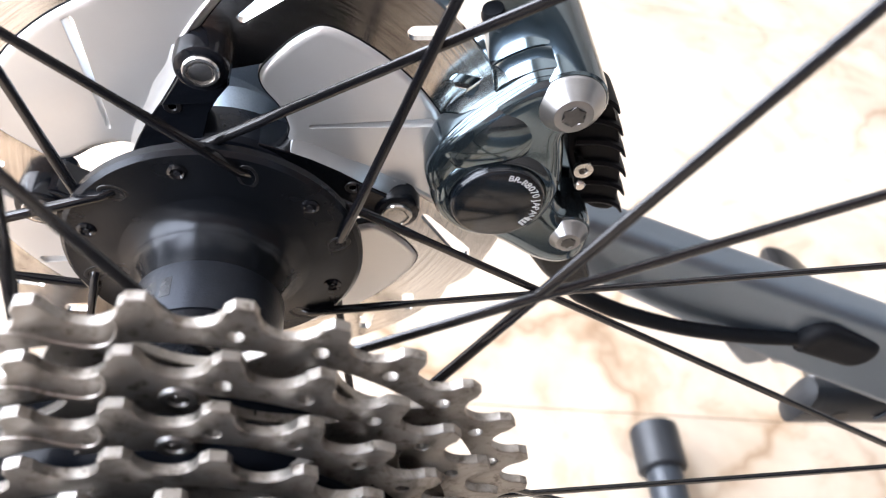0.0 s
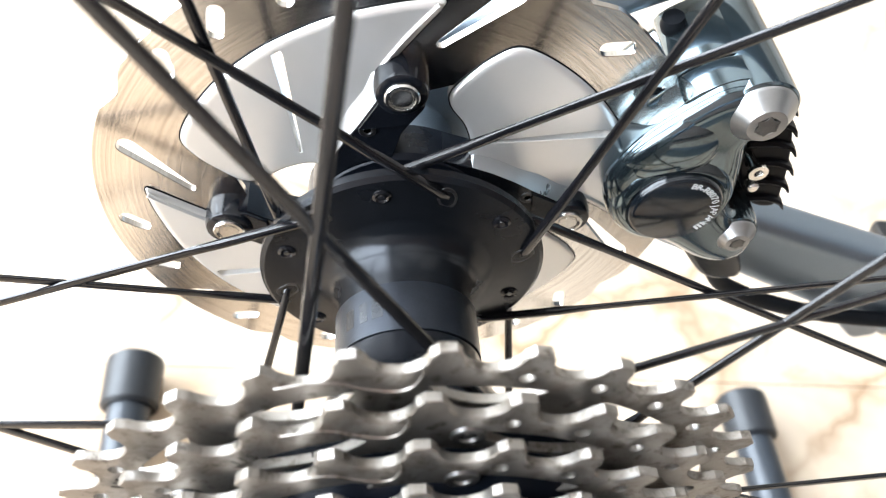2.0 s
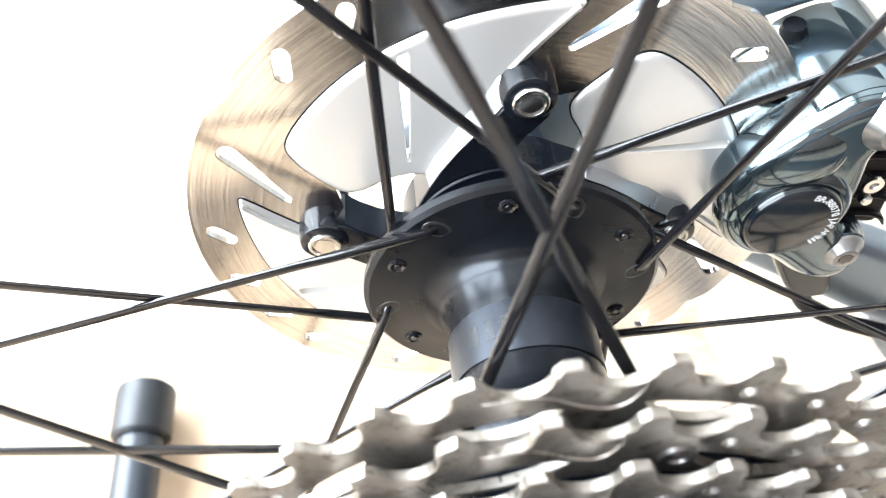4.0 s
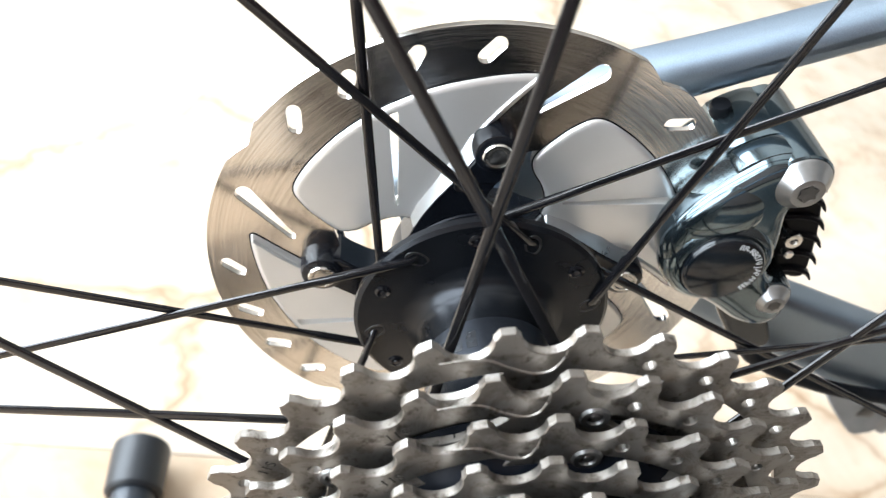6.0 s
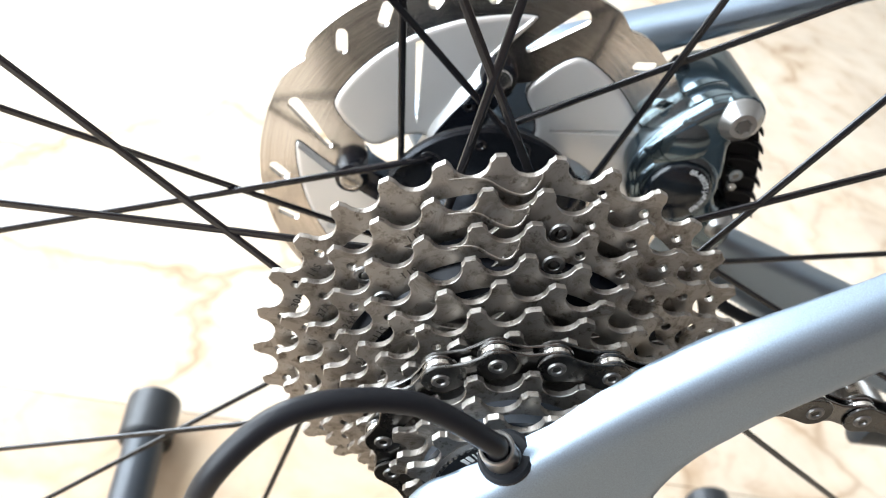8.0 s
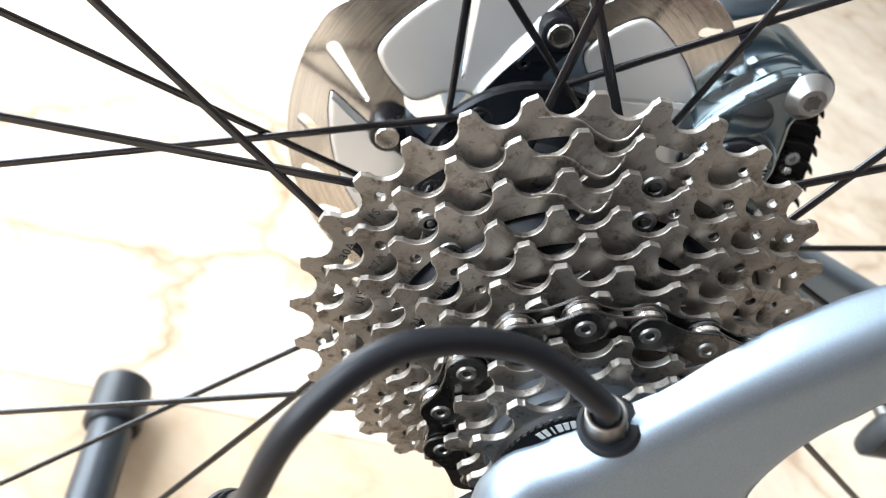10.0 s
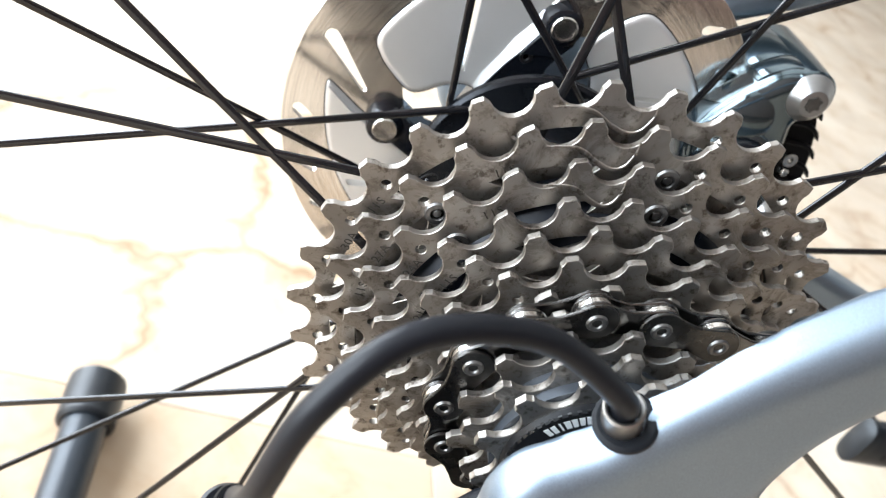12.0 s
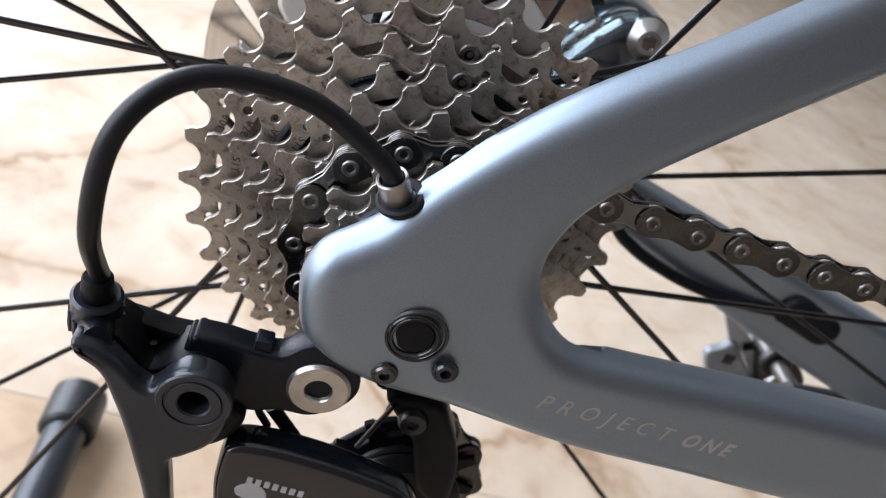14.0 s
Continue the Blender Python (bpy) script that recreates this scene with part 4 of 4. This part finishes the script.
# black heat sink that stands out in front of the pads: a back plate and six hooked blades
part("heat_sink", plate(smooth_loop([(0.0722, 0.0460), (0.0745, 0.0480), (0.0800, 0.0440), (0.0846, 0.0375), (0.0890, 0.0290), (0.0930, 0.0190), (0.0946, 0.0110), (0.0870, 0.0115), (0.0790, 0.0215), (0.0735, 0.0330)], 4), (), 0.0455, 0.0548, 0.0008, 2), PLASTIC, caliper, "black cooling plate of the brake pads")
for x, z in ((0.0825, 0.0421), (0.0861, 0.0359), (0.0895, 0.0297), (0.0925, 0.0234), (0.0949, 0.0172), (0.0969, 0.0110)):
    blade = smooth_path([(x - 0.0135, 0.0500, z + 0.0020), (x - 0.0070, 0.0500, z + 0.0030), (x - 0.0022, 0.0500, z + 0.0020), (x, 0.0500, z)], 4)
    part("fin", sweep(blade, [(0.0012 - 0.0008 * (j / (len(blade) - 1)) ** 2, 0.0058) for j in range(len(blade))], 12, wide=(0, 1, 0), power=4.0), PLASTIC, caliper)
part("retaining_pin", sweep([(0.0776, 0.0390, 0.0289), (0.0776, 0.0600, 0.0289)], 0.0011, 12), CHROME, caliper, "bright pad retaining pin")
part("pin_clip", lathe([(0.0011, 0.0), (0.0023, 0.0), (0.0024, 0.0008), (0.0023, 0.0013), (0.0011, 0.0013)], 20, m=Matrix.Translation((0.0776, 0.0380, 0.0292))), CHROME, caliper)
part("pin_head", lathe(button(0.0014, 0.0, 0.003, 0.0004), 16, m=Matrix.Translation((0.0782, 0.0370, 0.0250))), CHROME, caliper)
part("bleed_nipple", lathe([(0.0, 0.0), (0.0016, 0.0), (0.0016, 0.0030), (0.0026, 0.0038), (0.0029, 0.0056), (0.0024, 0.0074), (0.0, 0.0078)], 24, m=to_axis((0.0535, 0.0600, 0.0470), (-0.35, -0.1, 0.8))), RUBBER, caliper, "black rubber cap on the bleed nipple")
part("mount_foot", plate(smooth_loop([(0.0625, 0.0080), (0.0860, 0.0040), (0.0930, -0.0060), (0.1000, -0.0180), (0.0900, -0.0200), (0.0790, -0.0100), (0.0700, 0.0010)], 4), (), 0.0440, 0.0640, 0.0015, 3), CAP_BLACK, caliper)

# -- brake hose and its frame port --
hose = anchor("brake_hose", bicycle, "black hydraulic hose from caliper into the chain stay", LIFT)
part("hose", sweep(smooth_path([(0.0910, 0.0506, -0.0148), (0.1011, 0.0506, -0.0274), (0.1106, 0.0507, -0.0329), (0.1220, 0.0506, -0.0371), (0.1397, 0.0505, -0.0412), (0.1546, 0.0502, -0.0427), (0.1736, 0.0499, -0.0428), (0.1949, 0.0496, -0.0405)], 6), 0.0026, 16), RUBBER, hose)
part("port", plate(hull(circle(0.1945, -0.0384, 0.0078, 28) + circle(0.2125, -0.0432, 0.0078, 28)), (), 0.0450, 0.0556, 0.0035, 5), RUBBER, hose, "black rubber cable port in the stay")
part("port_mouth", lathe([(0.0026, -0.0010), (0.0036, -0.0010), (0.0040, 0.0), (0.0040, 0.0050), (0.0026, 0.0050)], 24, m=to_axis((0.1895, 0.0490, -0.0416), (1.0, 0.05, 0.12))), RUBBER, hose)

# -- rear derailleur --
mech = anchor("rear_derailleur", bicycle, "black rear derailleur with silver hanger bolt", LIFT @ Matrix.Translation((0, -0.0031, 0.0021)))
B = (-0.0147, -0.0245)
Q = (-0.0401, -0.0276)
part("upper_link", plate(smooth_loop([(-0.0452, -0.0205), (-0.0439, -0.0190), (-0.0432, -0.0184), (-0.0377, -0.0182), (-0.0310, -0.0187), (-0.0252, -0.0184), (-0.0209, -0.0142), (-0.0163, -0.0124), (-0.0108, -0.0148), (-0.0070, -0.0184), (-0.0058, -0.0240), (-0.0085, -0.0294), (-0.0144, -0.0338), (-0.0217, -0.0344), (-0.0288, -0.0366), (-0.0400, -0.0352), (-0.0448, -0.0310)], 5), (), -0.0838, -0.0765, 0.0011, 3), BLACK_ANODISED, mech)
part("link_tab", box(-0.0312, -0.0272, -0.0828, -0.0780, -0.0195, -0.0163, 0.0006), BLACK_ANODISED, mech)
part("hanger_bolt", lathe([(0.0, -0.0805), (0.0028, -0.0805), (0.0030, -0.0846), (0.0033, -0.0850), (0.0066, -0.0850), (0.0070, -0.0845), (0.0073, -0.0842), (0.0073, -0.0815), (0.0, -0.0815)], 44, m=Matrix.Translation((B[0], 0, B[1]))), DULL_STEEL, mech, "silver bolt with hexagon socket")
pivot = part("pivot_cover", lathe([(0.0, -0.0886), (0.0031, -0.0886), (0.0033, -0.0938), (0.0037, -0.0941), (0.0057, -0.0941), (0.0059, -0.0937), (0.0062, -0.0937), (0.0064, -0.0941), (0.0076, -0.0941), (0.0080, -0.0937), (0.0080, -0.0880), (0.0, -0.0880)], 48, m=Matrix.Translation((Q[0], 0, Q[1]))), MECH_BLACK, mech, "round black pivot with hexagon socket")
# black hexagonal plate that paints the dark of the empty socket
part("socket", plate([(Q[0] + polar(0.0031, 60 * k + 12)[0], Q[1] + polar(0.0031, 60 * k + 12)[1]) for k in range(6)], (), -0.0896, -0.0885, 0.0001), PLASTIC, mech)
part("outer_arm", plate(smooth_loop([(-0.0661, -0.0192), (-0.0652, -0.0226), (-0.0601, -0.0260), (-0.0563, -0.0327), (-0.0526, -0.0410), (-0.0493, -0.0500), (-0.0460, -0.0590), (-0.0432, -0.0690), (-0.0420, -0.0780), (-0.0362, -0.0780), (-0.0378, -0.0680), (-0.0400, -0.0570),
                                     (-0.0416, -0.0482), (-0.0389, -0.0450), (-0.0344, -0.0402), (-0.0321, -0.0324), (-0.0338, -0.0252), (-0.0384, -0.0202), (-0.0428, -0.0195), (-0.0459, -0.0218), (-0.0482, -0.0256), (-0.0506, -0.0274), (-0.0567, -0.0222), (-0.0620, -0.0194)], 5), [circle(Q[0], Q[1], 0.0062, 28)], -0.0936, -0.0868, 0.0020, 4, rim=0.1), MECH_BLACK, mech)
part("arm_back", plate(smooth_loop([(-0.0440, -0.0350), (-0.0300, -0.0350), (-0.0288, -0.0410), (-0.0330, -0.0470), (-0.0380, -0.0490), (-0.0425, -0.0470)], 4), (), -0.0862, -0.0780, 0.0015, 2), PLASTIC, mech)
part("inner_arm", plate(smooth_loop([(-0.0668, -0.0232), (-0.0583, -0.0230), (-0.0500, -0.0240), (-0.0425, -0.0250), (-0.0430, -0.0360), (-0.0500, -0.0370), (-0.0590, -0.0310), (-0.0660, -0.0260)], 4), (), -0.0780, -0.0715, 0.0012, 2), PLASTIC, mech)
part("web", plate(smooth_loop([(-0.0655, -0.0215), (-0.0600, -0.0205), (-0.0560, -0.0230), (-0.0510, -0.0280), (-0.0450, -0.0230), (-0.0380, -0.0230), (-0.0350, -0.0330), (-0.0450, -0.0370), (-0.0560, -0.0330), (-0.0620, -0.0262)], 4), (), -0.0866, -0.0740, 0.0006, 2), PLASTIC, mech)
part("limit_screw", sweep([(-0.0520, -0.0800, -0.0262), (-0.0505, -0.0800, -0.0330)], 0.0009, 12), PLASTIC, mech)
up = to_axis((-0.0645, -0.0790, -0.0252), (-0.05, -0.22, 0.97))
barrel = part("barrel_adjuster", lathe([(0.0, -0.003), (0.0044, -0.003), (0.0052, -0.001), (0.0053, 0.0045), (0.0047, 0.0055), (0.0047, 0.0062), (0.0053, 0.0068), (0.0053, 0.0092), (0.0046, 0.0100), (0.0036, 0.0096), (0.0, 0.0096)], 40, m=up), MECH_BLACK, mech, "ribbed black barrel adjuster")
for k in range(14):
    x, z = polar(0.0052, k * 360 / 14)
    part("rib", sweep([(x, -0.0010, z), (x * 1.03, 0.0018, z * 1.03), (x, 0.0046, z)], 0.0006, 8), MECH_BLACK, barrel, m=up)
part("cable_end", lathe([(0.0, 0.009), (0.0033, 0.009), (0.0034, 0.0096), (0.0031, 0.0150), (0.0028, 0.0154), (0.0, 0.0154)], 24, m=up), PLASTIC, mech)
part("barrel_seat", sweep([(-0.0640, -0.0780, -0.0262), (-0.0630, -0.0860, -0.0225), (-0.0618, -0.0905, -0.0205)], [(0.0040, 0.0048), (0.0040, 0.0046), (0.0030, 0.0036)], 16, wide=(0, 0, 1)), BLACK_ANODISED, mech)
part("parallelogram", plate(smooth_loop([(-0.0312, -0.0490), (-0.0296, -0.0440), (-0.0225, -0.0422), (-0.0104, -0.0428), (0.0010, -0.0446), (0.0123, -0.0475), (0.0190, -0.0530), (0.0215, -0.0620), (0.0130, -0.0770), (-0.0080, -0.0840), (-0.0240, -0.0780), (-0.0300, -0.0620)], 4), (), -0.0890, -0.0800, 0.0022, 3), CAP_BLACK, mech, "glossy dark blue-black link with white print")
for k in range(7):
    x, z = -0.0236 + 0.0021 * k, -0.0526 - 0.0002 * k
    part("mark", plate([(x, z - 0.0010), (x + 0.0013, z - 0.0010), (x + 0.0013, z + 0.0010), (x, z + 0.0010)], (), -0.0893, -0.0888, 0.00001), MARK_GREY, mech)
part("mark", plate(smooth_loop([(-0.0256, -0.0560), (-0.0225, -0.0535), (-0.0190, -0.0548), (-0.0180, -0.0575), (-0.0200, -0.0590), (-0.0245, -0.0585)], 4), (), -0.0893, -0.0888, 0.00001), MARK_GREY, mech)
part("strut", sweep([(-0.0225, -0.0780, -0.0390), (-0.0160, -0.0780, -0.0460), (-0.0095, -0.0780, -0.0530)], [(0.0018, 0.0014)] * 3, 14, wide=(0, 1, 0)), PLASTIC, mech)
part("spring_arm", sweep([(-0.0268, -0.0790, -0.0370), (-0.0252, -0.0790, -0.0405), (-0.0220, -0.0790, -0.0445)], [(0.0008, 0.0014)] * 3, 12, wide=(0, 1, 0)), PLASTIC, mech)
part("guide_pulley", plate([p for k in range(11) for p in ((PUL[0] + polar(0.0170, k * 360 / 11 - 9)[0], PUL[1] + polar(0.0170, k * 360 / 11 - 9)[1]), (PUL[0] + polar(0.0230, k * 360 / 11 - 3.5)[0], PUL[1] + polar(0.0230, k * 360 / 11 - 3.5)[1]), (PUL[0] + polar(0.0230, k * 360 / 11 + 3.5)[0], PUL[1] + polar(0.0230, k * 360 / 11 + 3.5)[1]), (PUL[0] + polar(0.0170, k * 360 / 11 + 9)[0], PUL[1] + polar(0.0170, k * 360 / 11 + 9)[1]))],
                         [circle(PUL[0] + polar(0.0115, k * 60)[0], PUL[1] + polar(0.0115, k * 60)[1], 0.0030, 12) for k in range(6)], CH_Y - 0.0011, CH_Y + 0.0011, 0.0003), PLASTIC, mech, "black toothed guide pulley")
cage_shape = hull(circle(PUL[0], PUL[1], 0.0160, 28) + circle(0.0060, -0.0900, 0.0120, 20) + circle(0.034, -0.125, 0.012, 20))
part("cage_plate", plate(cage_shape, [circle(0.022, -0.103, 0.006, 16)], -0.0625, -0.0600, 0.0006), PLASTIC, mech)
part("cage_plate", plate(cage_shape, [circle(0.022, -0.103, 0.006, 16)], -0.0505, -0.0485, 0.0006), PLASTIC, mech)
part("pulley_cap", lathe(button(0.0172, -0.0690, -0.0620, 0.003), 28, m=Matrix.Translation((PUL[0], 0, PUL[1]))), PLASTIC, mech)
part("cage_knuckle", plate(smooth_loop([(0.0060, -0.0356), (0.0187, -0.0335), (0.0245, -0.0400), (0.0285, -0.0465), (0.0325, -0.0570), (0.0335, -0.0700), (0.0240, -0.0660), (0.0172, -0.0500), (0.0122, -0.0440), (0.0076, -0.0392)], 4), (), -0.0700, -0.0600, 0.002, 3), PLASTIC, mech)
part("knuckle_bolt", lathe([(0.0, -0.0712), (0.0014, -0.0712), (0.0016, -0.0722), (0.0034, -0.0720), (0.0040, -0.0705), (0.0040, -0.0690), (0.0, -0.0690)], 28, m=Matrix.Translation((0.0138, 0, -0.0404))), BLACK_SATIN, mech)
part("tension_screw", sweep([(0.0080, -0.0690, -0.0370), (0.0035, -0.0680, -0.0560)], 0.0007, 10), BLACK_SATIN, mech)

# -- crank and pedal beyond the left stay --
crank = anchor("crankset", bicycle, "dark grey left crank arm pointing to the rear", LIFT @ Matrix.Translation((0.0140, -0.0022, -0.0054)))
part("crank_arm", sweep(smooth_path([(0.2140, 0.0620, -0.0905), (0.2180, 0.0620, -0.0904), (0.2250, 0.0620, -0.0898), (0.2600, 0.0610, -0.0850), (0.3300, 0.0580, -0.0730), (0.3950, 0.0550, -0.0660)], 5), [(0.0035, 0.0075), (0.0050, 0.0100)] + [(0.0062, 0.0130)] * 24, 24, wide=(0, 0, 1), power=2.8), CRANK_GREY, crank)
part("spindle", sweep([(0.395, -0.050, -0.066), (0.395, 0.058, -0.066)], 0.012, 24), GREY_ALLOY, crank)
part("socket", lathe(button(0.0040, 0.0553, 0.0566, 0.0003), 20, m=Matrix.Translation((0.2330, 0, -0.0915))), BLACK_SATIN, crank)
part("label_patch", plate([(0.2480, -0.0900), (0.2620, -0.0880), (0.2640, -0.0760), (0.2540, -0.0775)], (), 0.0540, 0.0550, 0.0002), GREY_ALLOY, crank)
part("chainring", plate(tooth_ring(50, 0.0), [circle(0, 0, 0.070, 60)], -0.0480, -0.0455, 0.0004), BLACK_ANODISED, crank, m=Matrix.Translation((0.395, 0, -0.066)))
for k in range(4):
    part("chainring_arm", sweep([(0.395, -0.050, -0.066), (0.395 + polar(0.074, 35 + 90 * k)[0], -0.049, -0.066 + polar(0.074, 35 + 90 * k)[1])], [(0.010, 0.004), (0.007, 0.003)], 12, wide=(0, 1, 0)), BLACK_ANODISED, crank)
pedal = anchor("pedal", bicycle, "grey clipless pedal hanging on the far crank", LIFT @ Matrix.Translation((0.0215, 0.0010, -0.0070)))
part("pedal_axle", sweep([(0.2180, 0.0660, -0.0850), (0.2180, 0.1080, -0.0850)], 0.0042, 16), SOCKET_GREY, pedal)
part("axle_collar", lathe(button(0.0085, 0.0860, 0.0920, 0.001), 28, m=Matrix.Translation((0.2180, 0, -0.0850))), BLACK_SATIN, pedal)
part("pedal_body", plate(smooth_loop([(0.2214, -0.0860), (0.2321, -0.0858), (0.2499, -0.0951), (0.2591, -0.1049), (0.2560, -0.1160), (0.2500, -0.1290), (0.2380, -0.1180), (0.2240, -0.0960)], 3), (), 0.1050, 0.1400, 0.002, 3), BLACK_SATIN, pedal)
part("spring_bolt", sweep([(0.2330, 0.1010, -0.1080), (0.2410, 0.1010, -0.0960)], 0.0030, 16), DULL_STEEL, pedal, "dull tension bolt")
part("side_plate", plate(smooth_loop([(0.2142, -0.0957), (0.2215, -0.0912), (0.2281, -0.0913), (0.2440, -0.1130), (0.2584, -0.1347), (0.2592, -0.1459), (0.2513, -0.1431), (0.2459, -0.1285), (0.2300, -0.1110)], 3), (), 0.1150, 0.1220, 0.0012, 2), MARK_GREY, pedal)
rear = part("rear_claw", plate(smooth_loop([(0.1969, -0.1054), (0.2030, -0.1005), (0.2094, -0.0956), (0.2240, -0.1070), (0.2367, -0.1172), (0.2440, -0.1272), (0.2458, -0.1392), (0.2400, -0.1425), (0.2346, -0.1436), (0.2219, -0.1340), (0.2026, -0.1160)], 3), (), 0.1110, 0.1175, 0.0016, 3), PEDAL_GREY, pedal)
part("spike", plate([(0.1947, -0.0800), (0.1971, -0.0792), (0.2172, -0.0903), (0.2268, -0.0963), (0.2179, -0.1014), (0.2074, -0.0956)], (), 0.1150, 0.1190, 0.0004, 2), MARK_GREY, pedal)
# the claw is not cut: black boxes give the shade of its two square holes
for x, z, h in ((0.2112, -0.1055, 0.0034), (0.2304, -0.1226, 0.0044)):
    part("slot", box(x - h, x + h, 0.1106, 0.1130, z - h, z + h, 0.0004), BLACK_SATIN, rear)

# ---- wheel stand on the floor ----
stand = tagged(new("bicycle_stand"), "floor stand of blue-grey tubes with black rubber end caps", "stand")


def stand_leg(x0, x1, y_end, y_start):
    d = Vector((x1 - x0, y_start - y_end, 0)).normalized()
    a = Vector((x0, y_end, 0.0185))
    leg = part("tube", sweep([a + d * 0.012, a + d * 0.2, Vector((x1, y_start, 0.0185))], 0.0130, 24), TUBE_GREY, stand)
    part("end_cap", lathe([(0.0, 0.0), (0.0150, 0.0), (0.0172, 0.0020), (0.0176, 0.0060), (0.0172, 0.0330), (0.0150, 0.0350), (0.0133, 0.0352)], 36, m=to_axis(a, d)), CAP_RUBBER, leg, "black rubber end cap")


stand_leg(-0.1140, -0.1050, 0.1850, -0.2600)
stand_leg(0.3070, 0.3010, 0.1710, -0.2600)
part("crossbar", sweep([(-0.1050, -0.2600, 0.0185), (0.3010, -0.2600, 0.0185)], 0.0130, 20), TUBE_GREY, stand)

# ---- window ----
window = tagged(new("window_1"), "wide white framed balcony opening letting in daylight", "window", kind="structure")
fr = box(WALL_W - 0.09, WALL_W - 0.03, WIN_Y0, WIN_Y1, WIN_Z1 - 0.05, WIN_Z1)
for y in (WIN_Y0, (WIN_Y0 + WIN_Y1) / 2 - 0.025, WIN_Y1 - 0.05):
    box(WALL_W - 0.089, WALL_W - 0.031, y, y + 0.05, 0.02, WIN_Z1 - 0.05, 0, fr)
part("window_frame", fr, FRAME_WHITE, window)

# ---- floor tiles ----
TILE = 0.60
tile_mesh = finish(box(-TILE / 2 + 0.0004, TILE / 2 - 0.0004, -TILE / 2 + 0.0004, TILE / 2 - 0.0004, -0.0095, 0.0, 0.0005), "tile", 12)
JX, JY = 0.122, 0.1920
tones = random.Random(7)
for i in range(-3, 9):
    for j in range(-5, 10):
        cx, cy = JX + TILE * (i + 0.5), JY + TILE * (j + 0.5)
        if WALL_W - 0.25 < cx < X1 + 0.25 and Y0 - 0.25 < cy < Y1 + 0.25:
            tile = part("tile", tile_mesh, MARBLE, floor, m=Matrix.Translation((cx, cy, 0)))
            tone = tones.uniform(0.95, 1.04)
            tile.color = (0.92, 0.83, 0.73, 1) if (i, j) == (-1, -1) else (tone, tone * 0.99, tone * 0.975, 1)
